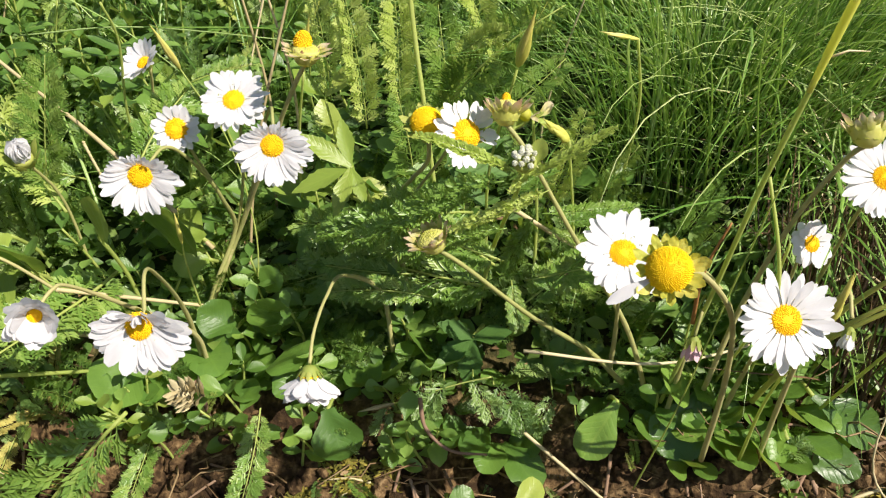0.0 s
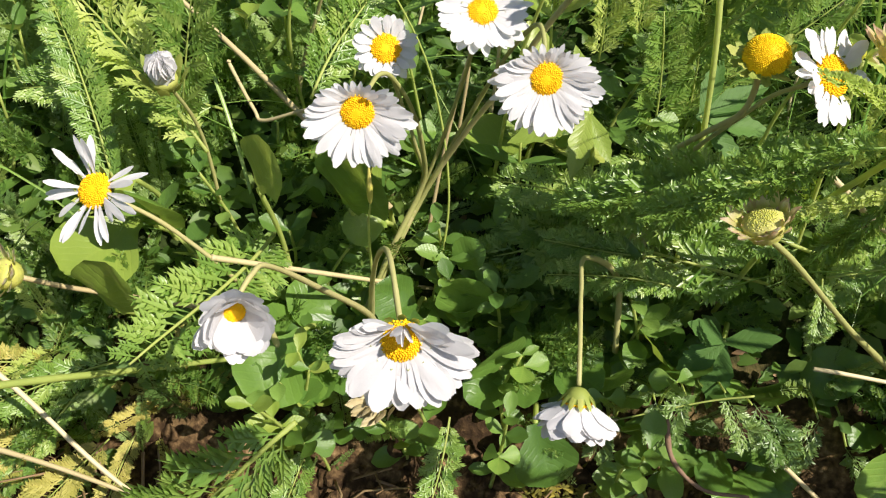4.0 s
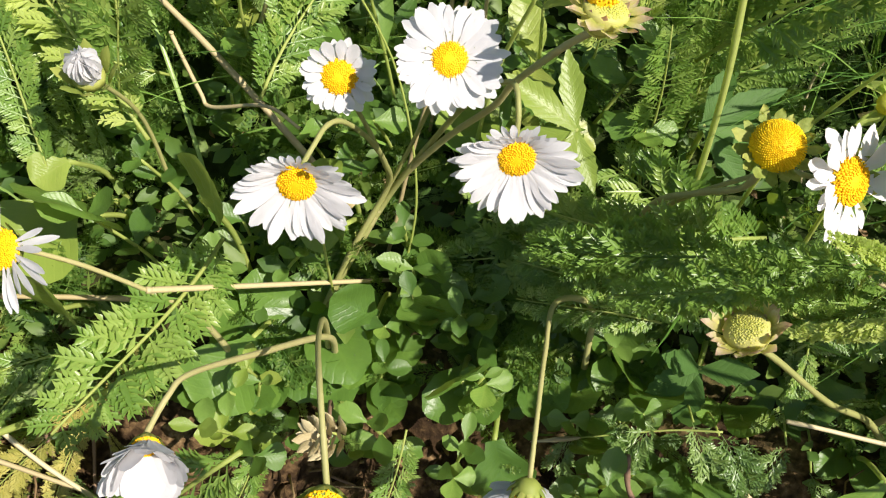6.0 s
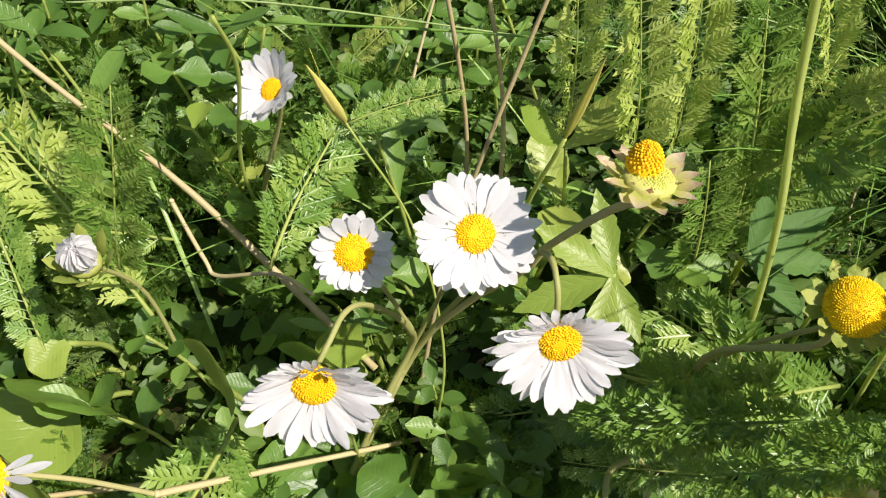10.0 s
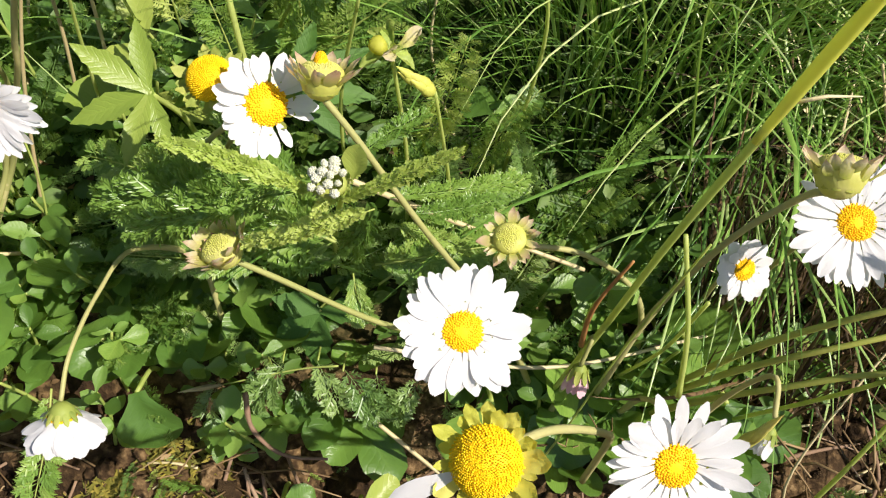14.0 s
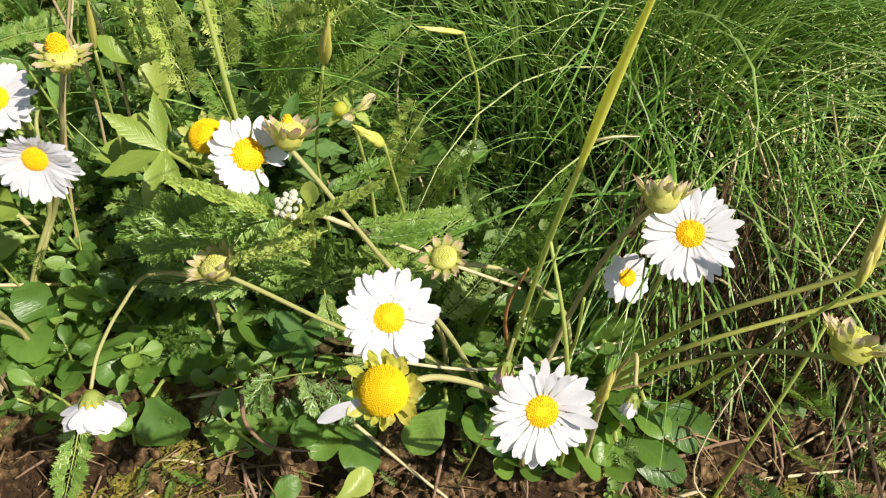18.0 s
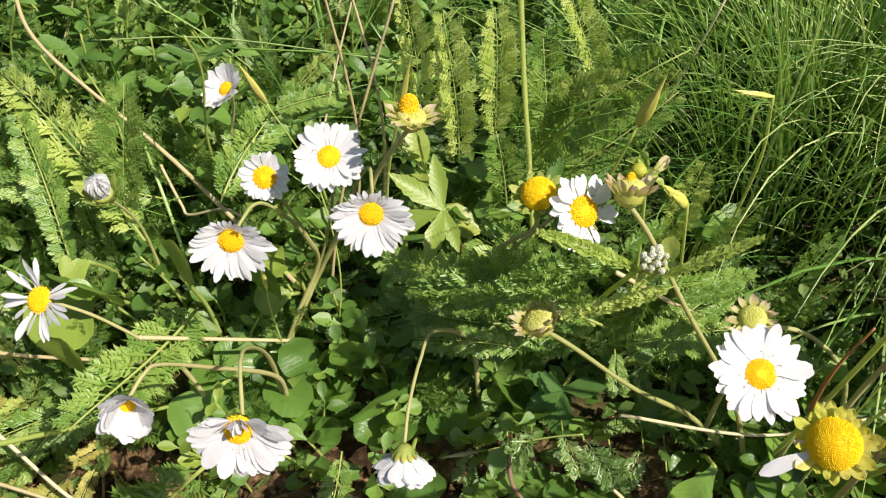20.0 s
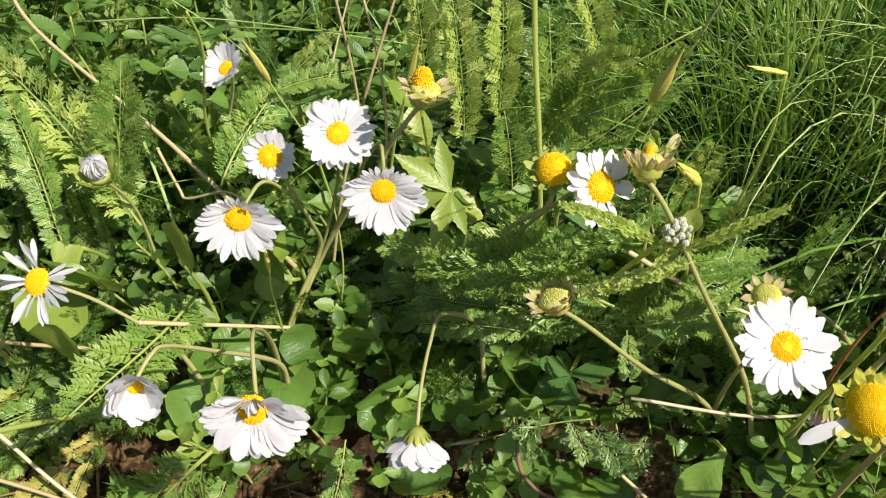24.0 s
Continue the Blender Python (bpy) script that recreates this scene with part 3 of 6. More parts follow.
daisy((-0.043, 0.225, 0.1932), (0.06, -0.92, 0.21), 0.0118, 0.0036, [(-0.0866, 0.2563, 0.100), (-0.0780, 0.2618, 0.1215), (-0.0682, 0.2672, 0.1420), (-0.0560, 0.2580, 0.1720), (-0.050, 0.246, 0.1895), (-0.045, 0.2375, 0.1995), (-0.0435, 0.2315, 0.1985)], "nodding white daisy on an arched stem, petals spread downward", 46, 13, 0.10, 0.5, flop=0.22, short=0.5, narrow=1.1)
daisy((-0.098, 0.288, 0.197), (-0.38, -0.52, 0.75), 0.0088, 0.0028, [(-0.112, 0.306, 0.140), (-0.108, 0.303, 0.160), (-0.100, 0.296, 0.183)], "small half-cupped white daisy crossed by a thin grass blade", 28, 32, 0.0, 0.4)
# the middle pair
daisy((0.011, 0.223, 0.197), (0.40, -0.66, 0.56), 0.0106, 0.0043, [(-0.006, 0.252, 0.105), (-0.010, 0.254, 0.150), (0.004, 0.240, 0.182)], "ageing white daisy with large orange-yellow disc and gaps between petals", 24, 14, 0.05, 0.9, ragged=0.12, narrow=0.85)
spent_head((0.000, 0.229, 0.198), (-0.10, -0.45, 0.85), 0.0066, [(-0.014, 0.262, 0.110), (-0.012, 0.252, 0.150), (-0.010, 0.248, 0.165), (-0.005, 0.241, 0.175), (0.000, 0.234, 0.184)], "daisy head without petals, high yellow dome in green bracts", 0.0047, 0.0046, dry=False, open_angle=10, spread=0.8, bracts=18)
spent_head((0.0218, 0.223, 0.2045), (0.05, 0.36, 0.88), 0.0068, [(0.074, 0.232, 0.095), (0.062, 0.226, 0.130), (0.042, 0.222, 0.166), (0.028, 0.220, 0.192)], "spent daisy head with dry bracts and a last yellow tuft", open_angle=58, knob=(0.0013, 0.0024, 0.0002, 0.0004), bracts=33)
spent_head((-0.0325, 0.2335, 0.2175), (0.15, -0.05, 0.95), 0.0062, [(-0.0866, 0.2563, 0.100), (-0.0779, 0.2622, 0.1212), (-0.0676, 0.2675, 0.1432), (-0.0570, 0.2590, 0.1660), (-0.047, 0.249, 0.185), (-0.044, 0.246, 0.193), (-0.0375, 0.239, 0.206)], "spent daisy head with a tuft of orange-yellow florets", open_angle=22, spread=1.1, knob=(0.0026, 0.0042, 0.0012, 0.0010), bulb=0.2)
spent_head((0.001, 0.211, 0.171), (-0.42, -0.05, 0.85), 0.0068, [(0.066, 0.236, 0.098), (0.052, 0.231, 0.116), (0.031, 0.220, 0.138), (0.011, 0.213, 0.160)], "pale green spent daisy head with dry bract tips", open_angle=52, bracts=36, bulb=0.25, spread=1.05)
spent_head((-0.1790, 0.3180, 0.2210), (-0.2, -0.5, 0.8), 0.0070, [(-0.078, 0.266, 0.136), (-0.121, 0.2895, 0.1685), (-0.164, 0.304, 0.2025)], "yellow spent daisy head on a long pale stalk", 0.0044, 0.0036, dry=False, open_angle=20, spread=0.7, bracts=18, stalk=M_STRAW)
# the right-hand group
daisy((0.0478, 0.182, 0.183), (0.08, -0.62, 0.70), 0.0114, 0.0037, [(0.062, 0.240, 0.100), (0.060, 0.230, 0.125), (0.0535, 0.206, 0.160)], "fully open white daisy with yellow disc beside a yellow dome", 32, 4, 0.03, 0.1)
spent_head((0.049, 0.149, 0.199), (-0.22, -0.62, 0.72), 0.0066, [(0.086, 0.205, 0.092), (0.082, 0.190, 0.135), (0.072, 0.170, 0.172), (0.059, 0.158, 0.192)], "bare yellow daisy dome with one last white petal", 0.0047, 0.0044, dry=False, open_angle=12, bracts=20, petal_ways=((-0.88, -0.2, -0.42),), spread=0.72)
daisy((0.0802, 0.161, 0.178), (0.06, -0.66, 0.56), 0.0120, 0.0038, [(0.098, 0.224, 0.096), (0.096, 0.211, 0.122), (0.0885, 0.186, 0.155)], "white daisy with uneven petals above the leaf rosette", 32, 14, 0.12, 0.3, flop=0.2, narrow=0.85)
daisy((0.108, 0.213, 0.167), (0.20, -0.80, 0.45), 0.0072, 0.0026, [(0.116, 0.242, 0.108), (0.115, 0.238, 0.125), (0.1115, 0.2265, 0.150)], "small white daisy with narrow petals", 20, 10, 0.1, 0.6)
daisy((0.116, 0.200, 0.1935), (-0.12, -0.62, 0.70), 0.0120, 0.0036, [(0.120, 0.242, 0.108), (0.122, 0.232, 0.140), (0.1195, 0.216, 0.173)], "large white daisy with slender petals over grass", 32, 8, 0.0, 0.2, narrow=0.8)
spent_head((0.106, 0.196, 0.209), (0.08, 0.55, 0.80), 0.0068, [(0.090, 0.224, 0.105), (0.096, 0.222, 0.140), (0.101, 0.212, 0.175), (0.105, 0.201, 0.198)], "spent daisy head with upright cream and brown bracts", open_angle=60, bracts=27)
spent_head((0.149, 0.177, 0.184), (0.42, 0.48, 0.75), 0.0080, [(0.104, 0.218, 0.105), (0.106, 0.205, 0.130), (0.114, 0.195, 0.150), (0.132, 0.187, 0.168)], "wide spent daisy head with ragged dry bracts", open_angle=48, bracts=30, stalk=M_OLIVE)
spent_head((0.060, 0.223, 0.164), (-0.15, -0.35, 0.80), 0.0060, [(0.104, 0.238, 0.100), (0.098, 0.236, 0.130), (0.080, 0.230, 0.152)], "small green spent daisy head seen among grass", open_angle=14, spread=1.0, bracts=33, bulb=0.3)
spent_head((0.186, 0.186, 0.222), (0.5, -0.3, 0.6), 0.0064, [(0.112, 0.226, 0.108), (0.120, 0.214, 0.140), (0.132, 0.204, 0.164), (0.155, 0.196, 0.186)], "spent daisy head on a long slanting stem", open_angle=40, stalk=M_OLIVE)
spent_head((0.200, 0.196, 0.196), (0.5, -0.5, 0.6), 0.0064, [(0.110, 0.224, 0.106), (0.118, 0.212, 0.134), (0.132, 0.204, 0.154), (0.160, 0.202, 0.170)], "spent daisy head on a long slanting stem", open_angle=40, stalk=M_OLIVE)
# the front left
daisy((-0.0670, 0.1700, 0.1712), (0.05, -0.88, 0.30), 0.0126, 0.0036, [(-0.082, 0.246, 0.100), (-0.0805, 0.238, 0.122), (-0.0785, 0.226, 0.141), (-0.0745, 0.205, 0.163), (-0.0706, 0.1880, 0.1750)], "large nodding white daisy with dense petals", 46, 12, 0.30, 0.2, flop=0.55, short=0.45, narrow=1.4)
daisy((-0.0332, 0.1928, 0.1375), (-0.03, -0.40, -0.92), 0.0108, 0.0030, [(-0.014, 0.246, 0.105), (-0.017, 0.246, 0.130), (-0.0280, 0.2355, 0.1435), (-0.0310, 0.2189, 0.1465), (-0.0326, 0.203, 0.1455)], "white daisy hanging straight down from an arched stem", 48, 46, 0.0, 0.1, narrow=2.2)
daisy((-0.0957, 0.1780, 0.1690), (0.30, -0.85, 0.16), 0.0100, 0.0022, [(-0.080, 0.245, 0.100), (-0.080, 0.236, 0.121), (-0.088, 0.208, 0.152), (-0.0930, 0.192, 0.1685), (-0.0944, 0.186, 0.1710)], "small nodding half-closed white daisy", 26, 58, 0.0, 0.2, narrow=1.2)
daisy((-0.133, 0.213, 0.170), (-0.22, -0.64, 0.60), 0.0122, 0.0038, [(-0.105, 0.240, 0.100), (-0.110, 0.232, 0.130), (-0.122, 0.222, 0.155)], "ragged white daisy with half its petals missing", 28, 22, 0.1, 0.2, ragged=0.4, narrow=0.5)
spent_head((-0.1655, 0.2235, 0.1395), (-0.6, -0.4, 0.5), 0.0062, [(-0.112, 0.262, 0.100), (-0.128, 0.2505, 0.110), (-0.142, 0.2415, 0.1195), (-0.155, 0.2325, 0.1290)], "withered daisy head on a pale stem", open_angle=30, stalk=M_STRAW)

# ---- leaves, fronds and blades shared by the plants ----
SPOON = [mesh_of("spoon_leaf", *blade(1.0, lens_profile(0.27 + 0.03 * (k % 3), 0.64, 0.05, 0.4), fold=0.18 + 0.08 * (k % 2), bend=(0.3, 0.9, -0.3, 0.6)[k % 4], wave=0.1, across=6, steps=10, tooth=0.10, seed=k)) for k in range(5)]
OVAL = [mesh_of("oval_leaf", *blade(1.0, lens_profile(0.26 + 0.04 * (k % 3), 0.5, 0.03, 0.2), fold=0.3, bend=(0.4, 0.9, 0.1, -0.4)[k % 4], wave=0.08, across=4, steps=6, tooth=0.04, seed=k)) for k in range(5)]
NARROW = [mesh_of("narrow_leaf", *blade(1.0, lens_profile(0.13 + 0.02 * (k % 3), 0.45, 0.03, 0.1), fold=0.35, bend=(0.5, 1.0, 0.1, -0.4)[k % 4], across=2, steps=6, seed=k)) for k in range(4)]
ROUND = [mesh_of("round_leaf", *blade(1.0, lens_profile(0.46 + 0.04 * (k % 2), 0.55, 0.12, 0.3), fold=0.15, bend=(0.5, 0.1, 0.8, -0.3)[k % 4], wave=0.1, across=6, steps=9, tooth=0.08, seed=k)) for k in range(4)]
def toothed_lists(seed):
    """A pointed lobe with a narrow foot and a few teeth towards its tip."""
    v, f = blade(1.0, pointed_profile(0.25, 0.55, 0.05), fold=0.22, bend=0.25, wave=0.06, across=4, steps=14, seed=seed)
    out = []
    for i, p in enumerate(v):
        row, col = divmod(i, 5)
        edge = (0.86 if row in (8, 10, 12) else 1.06 if row in (7, 9, 11) else 1.0) if col in (0, 4) else 1.0
        out.append((p[0] * edge, p[1], p[2]))
    return out, f


TOOTHED = [mesh_of("lobe", *toothed_lists(k)) for k in range(3)]
LEAFLET = [mesh_of("leaflet", *blade(1.0, lens_profile(0.40 + 0.03 * k, 0.68, 0.04, 0.5), fold=0.3, bend=0.3 * k, across=4, steps=6, tooth=0.05, seed=k)) for k in range(3)]


def pinna_lists(seed, lobes=5, half_width=0.062, reach=0.46, loose=1.0):
    """One side shoot of a feathery leaf, one long along y: an axis and pairs of small pointed lobes."""
    r = random.Random(seed)
    verts, faces = [], []

    def spike(p, d, n, length, half):
        x = d.cross(n).normalized() * half
        o = len(verts)
        mid = p + d * length * 0.5
        verts.extend((p, mid + x + n * half * 0.6, p + d * length, mid - x + n * half * 0.6))
        faces.extend(((o, o + 1, o + 2), (o, o + 2, o + 3)))

    axis, n = Vector((0, 1, 0)), Vector((0, 0, 1))
    spike(Vector((0, -0.02, 0)), axis, n, 1.02, half_width * 1.15)
    for k in range(lobes):
        f = 0.20 + 0.66 * (k + 0.3 * r.random()) / lobes
        for e in (-1, 1):
            d = Vector((e * 0.8, 0.75, r.uniform(-0.5, 0.9) * loose)).normalized()
            spike(axis * f, d, n, reach * (1 - 0.56 * f) * r.uniform(0.8, 1.2), half_width)
    return verts, faces


PINNA_RAW = [pinna_lists(k) for k in range(6)]
FAT_PINNA_RAW = [pinna_lists(k, 3, 0.15) for k in range(6)]
NEAT_PINNA_RAW = [pinna_lists(k, 6, 0.048, 0.40, 0.5) for k in range(6)]
PINNAE = [mesh_of("leaflet", v, f) for v, f in NEAT_PINNA_RAW]


def rib_point(s, seed, curve):
    return Vector((0.03 * math.sin(3 * s + seed), s * (1 - 0.12 * curve * s), -0.25 * curve * s * s))


def frond_plan(seed, pairs=20, width=0.17, lift=0.55, curve=0.5, wild=1.0):
    """Where the side shoots of a feathery leaf, one long along y, stand on its midrib."""
    r = random.Random(seed)
    plan = []
    for i in range(pairs):
        s = 0.05 + 0.94 * (i + 0.3 * r.random()) / pairs
        reach = width * (math.sin(math.pi * min(1, 0.10 + 0.86 * s)) ** 0.6 + 0.14) * r.uniform(0.85, 1.15)
        for side in (-1, 1):
            a = radians(r.uniform(32, 56) - 6 * s)
            d = Vector((side * math.cos(a), math.sin(a), lift * r.uniform(0.0, 1.0)))
            n = Vector((-side * lift * 0.5 + r.uniform(-0.6, 0.6) * wild, 0.25 + r.uniform(-0.5, 0.5) * wild, 1))
            plan.append((r.randrange(6), along(rib_point(s, seed, curve), d, n) @ Matrix.Scale(reach, 4)))
    return plan


def rib_lists(seed, curve):
    return tube([rib_point(i / 8, seed, curve) for i in range(9)], 0.007, 0.003, 5)


def frond_lists(seed, pairs=20, width=0.17, lift=0.55, curve=0.5, shoots=PINNA_RAW, wild=1.0):
    pieces = [(*rib_lists(seed, curve), Matrix())] + [(*shoots[k], m) for k, m in frond_plan(seed, pairs, width, lift, curve, wild)]
    return join_lists(pieces)


FRONDS_RAW = [frond_lists(k, 24 + 2 * (k % 4), 0.095 + 0.02 * (k % 3), 0.3 + 0.15 * (k % 3), (0.3, 0.9, 0.5, 1.3)[k % 4], NEAT_PINNA_RAW, 0.45) for k in range(8)]
FRONDS = [mesh_of("frond", v, f) for v, f in FRONDS_RAW]
PALE_FRONDS = [mesh_of("frond", *frond_lists(k, 34, 0.13, 0.8, 0.4)) for k in range(8)]
COMPACT_FRONDS = [mesh_of("frond", *frond_lists(k, 40, 0.115, 0.9, 0.3, FAT_PINNA_RAW)) for k in range(8)]
PALE_SLIM = [mesh_of("frond", v, f) for v, f in FRONDS_RAW]
BRIGHT_FRONDS = [mesh_of("frond", v, f) for v, f in FRONDS_RAW]
LACY = [mesh_of("lacy_frond", *frond_lists(40 + k, 9, 0.34, 0.4, 0.6)) for k in range(3)]


def placed(name, mesh_list, mat, at, way, normal, length, label, category, group, wide=1.0, k=None):
    """A single leaf or frond that is a thing of its own, on its short stalk."""
    at, way = Vector(at), Vector(way)
    m = along(at, way, normal) @ Matrix.Diagonal((length * wide, length, length * (0.5 + 0.5 * wide), 1))
    ob = new(name, with_material(mesh_list[rng.randrange(len(mesh_list)) if k is None else k], mat))
    ob.matrix_basis = m
    return tagged(ob, label, category, group)


# ---- feathery yarrow ----
M_FROND_PALE = plant("yarrow_pale_green", [(0.0, (0.32, 0.47, 0.08)), (0.5, (0.47, 0.61, 0.13)), (1.0, (0.64, 0.72, 0.24))], (0.66, 0.80, 0.16), 0.5, 0.5, 25, 3, 0.2)
M_FROND_HERO = plant("yarrow_bright_green", [(0.0, (0.10, 0.225, 0.035)), (0.5, (0.20, 0.36, 0.055)), (1.0, (0.40, 0.54, 0.12))], (0.46, 0.62, 0.09), 0.4, 0.34, 25, 3, 0.2, spec=0.6)
FROND_NOTE = "feathery finely cut green yarrow leaf"


def yarrow(x, y, count, reach, seed, lean=(0, 0), mat=None, sink=0.004):
    r = random.Random(seed)
    base = on_ground(x, y, -sink)
    t = thing("yarrow_plant", base, "tuft of yellowing feathery yarrow leaves near the earth" if mat else "tuft of feathery finely cut green yarrow leaves", "plant", "yarrow plants")
    for k in range(count):
        a = 2 * math.pi * (k + r.random() * 0.7) / count
        e = r.uniform(0.45, 1.35)
        d = Vector((math.cos(a) * math.cos(e) + lean[0], math.sin(a) * math.cos(e) - 0.25 + lean[1], math.sin(e)))
        size = reach * r.uniform(0.7, 1.2)
        wide = r.uniform(0.75, 1.15)
        m = along((0, 0, 0), d, (0.2 * math.cos(a), -0.75, 0.8)) @ Matrix.Diagonal((size * wide, size, size * wide, 1))
        pick = r.random()
        if mat:
            part("frond", FRONDS[r.randrange(8)], mat, t, m)
            continue
        part("frond", *((BRIGHT_FRONDS[r.randrange(8)], M_FROND_HERO) if pick < 0.4 else (PALE_SLIM[r.randrange(8)], M_FROND_PALE) if pick < 0.5 else (FRONDS[r.randrange(8)], M_FROND)), t, m)
    return t


RIBS = [mesh_of("midrib", *rib_lists(k, (0.3, 0.9, 0.5, 1.3)[k % 4])) for k in range(8)]


def frond_at(a, b, wide=1.0, dry=False, k=0, normal=(0.1, -0.75, 0.65), pale=False):
    """A feathery leaf from a to b, of a midrib and its leaflets."""
    a, b = Vector(a), Vector(b)
    size = (b - a).length * 1.05
    t = thing("yarrow_leaf", a, "yellowing feathery yarrow leaf near the earth" if dry else FROND_NOTE, "leaf", "yarrow leaves")
    m = along((0, 0, 0), b - a, normal) @ Matrix.Diagonal((size * wide, size, size * wide, 1))
    part("midrib", RIBS[k], M_STALK, t, m)
    for p, q in frond_plan(k, 23 + k % 4, 0.135 + 0.02 * (k % 3), 0.6 if pale else 0.25, (0.3, 0.9, 0.5, 1.3)[k % 4], 0.75 if pale else 0.35):
        part("leaflet", PINNAE[p], M_FROND_DRY if dry else M_FROND_PALE if pale else M_FROND_HERO, t, m @ q)
    return t


# the large leaves that stand out
SHELF = (((0.024, 0.232, 0.150), (-0.030, 0.250, 0.156), 1.2, 0), ((0.022, 0.240, 0.146), (-0.020, 0.262, 0.164), 1.3, 5), ((0.000, 0.250, 0.142), (-0.050, 0.262, 0.150), 1.2, 6),
         ((0.026, 0.228, 0.146), (0.030, 0.220, 0.128), 1.5, 7), ((-0.006, 0.250, 0.136), (-0.036, 0.250, 0.138), 1.4, 4), ((0.030, 0.236, 0.142), (0.062, 0.236, 0.146), 1.3, 2))
for a, b, w, k in SHELF:
    frond_at(a, b, w, k=k)
frond_at((-0.128, 0.268, 0.150), (-0.186, 0.308, 0.192), 0.95, k=0, pale=True)
frond_at((-0.136, 0.276, 0.148), (-0.128, 0.268, 0.205), 0.8, k=5)
frond_at((-0.1090, 0.2510, 0.1370), (-0.1190, 0.1930, 0.1470), 1.4, k=4, normal=(0.35, -0.35, 0.85))
frond_at((-0.094, 0.208, 0.108), (-0.150, 0.194, 0.062), 1.35, k=2)
frond_at((-0.0965, 0.2640, 0.1680), (-0.0845, 0.2880, 0.1900), 1.9, k=4, normal=(0.5, -0.5, 0.7))
frond_at((-0.0830, 0.2850, 0.1900), (-0.0600, 0.2920, 0.1965), 1.2, k=4, normal=(0.4, -0.6, 0.7))
frond_at((-0.152, 0.262, 0.140), (-0.176, 0.290, 0.186), 1.0, k=6)
frond_at((-0.130, 0.292, 0.150), (-0.182, 0.272, 0.172), 1.0, k=7)
frond_at((0.002, 0.292, 0.172), (0.026, 0.254, 0.220), 1.2, k=3)
frond_at((0.000, 0.300, 0.150), (0.046, 0.296, 0.196), 0.9, k=6)
frond_at((0.014, 0.243, 0.160), (-0.024, 0.226, 0.168), 1.6, k=1)
frond_at((0.026, 0.256, 0.126), (-0.052, 0.260, 0.140), 0.9, k=5)
frond_at((0.010, 0.266, 0.140), (-0.056, 0.258, 0.128), 0.9, k=2)
frond_at((-0.006, 0.286, 0.135), (-0.010, 0.270, 0.190), 0.9, k=0)
frond_at((-0.004, 0.282, 0.130), (-0.008, 0.262, 0.135), 1.0, k=4)
frond_at((0.006, 0.300, 0.140), (0.006, 0.292, 0.215), 0.7, k=1)
frond_at((0.030, 0.240, 0.130), (0.070, 0.258, 0.150), 0.95, k=2)
frond_at((0.000, 0.244, 0.128), (-0.034, 0.236, 0.140), 1.1, k=7)
frond_at((-0.060, 0.228, 0.095), (-0.066, 0.204, 0.064), 1.1, k=4)
frond_at((-0.098, 0.225, 0.085), (-0.106, 0.200, 0.062), 0.9, k=5)
frond_at((-0.150, 0.236, 0.100), (-0.190, 0.215, 0.098), 1.0, k=1)
frond_at((-0.160, 0.230, 0.095), (-0.185, 0.204, 0.075), 1.0, k=3)
frond_at((-0.150, 0.222, 0.085), (-0.176, 0.200, 0.070), 1.0, dry=True, k=2)
frond_at((-0.145, 0.226, 0.085), (-0.152, 0.202, 0.064), 1.1, dry=True, k=6)
frond_at((-0.170, 0.238, 0.100), (-0.205, 0.226, 0.108), 1.1, dry=True, k=4)
frond_at((-0.164, 0.226, 0.080), (-0.200, 0.206, 0.085), 1.1, dry=True, k=7)

for k, (a, b, w) in enumerate((((-0.036, 0.296, 0.180), (-0.039, 0.285, 0.229), 0.8), ((-0.024, 0.288, 0.172), (-0.025, 0.275, 0.226), 0.75), ((0.024, 0.314, 0.185), (0.012, 0.300, 0.230), 0.8),
                               ((0.004, 0.291, 0.176), (0.012, 0.277, 0.205), 1.1), ((0.011, 0.279, 0.202), (0.023, 0.266, 0.214), 1.6), ((-0.010, 0.300, 0.175), (-0.012, 0.292, 0.222), 0.8))):
    frond_at(a, b, w, k=k, pale=True)
frond_at((0.040, 0.272, 0.150), (0.050, 0.256, 0.186), 1.0, k=1, pale=True)
frond_at((0.054, 0.264, 0.148), (0.064, 0.248, 0.176), 1.1, k=3)
frond_at((0.200, 0.212, 0.088), (0.232, 0.206, 0.084), 1.3, k=4, pale=True)
frond_at((0.176, 0.208, 0.074), (0.198, 0.196, 0.066), 1.2, k=2)
frond_at((0.150, 0.210, 0.074), (0.160, 0.198, 0.064), 1.3, k=5)


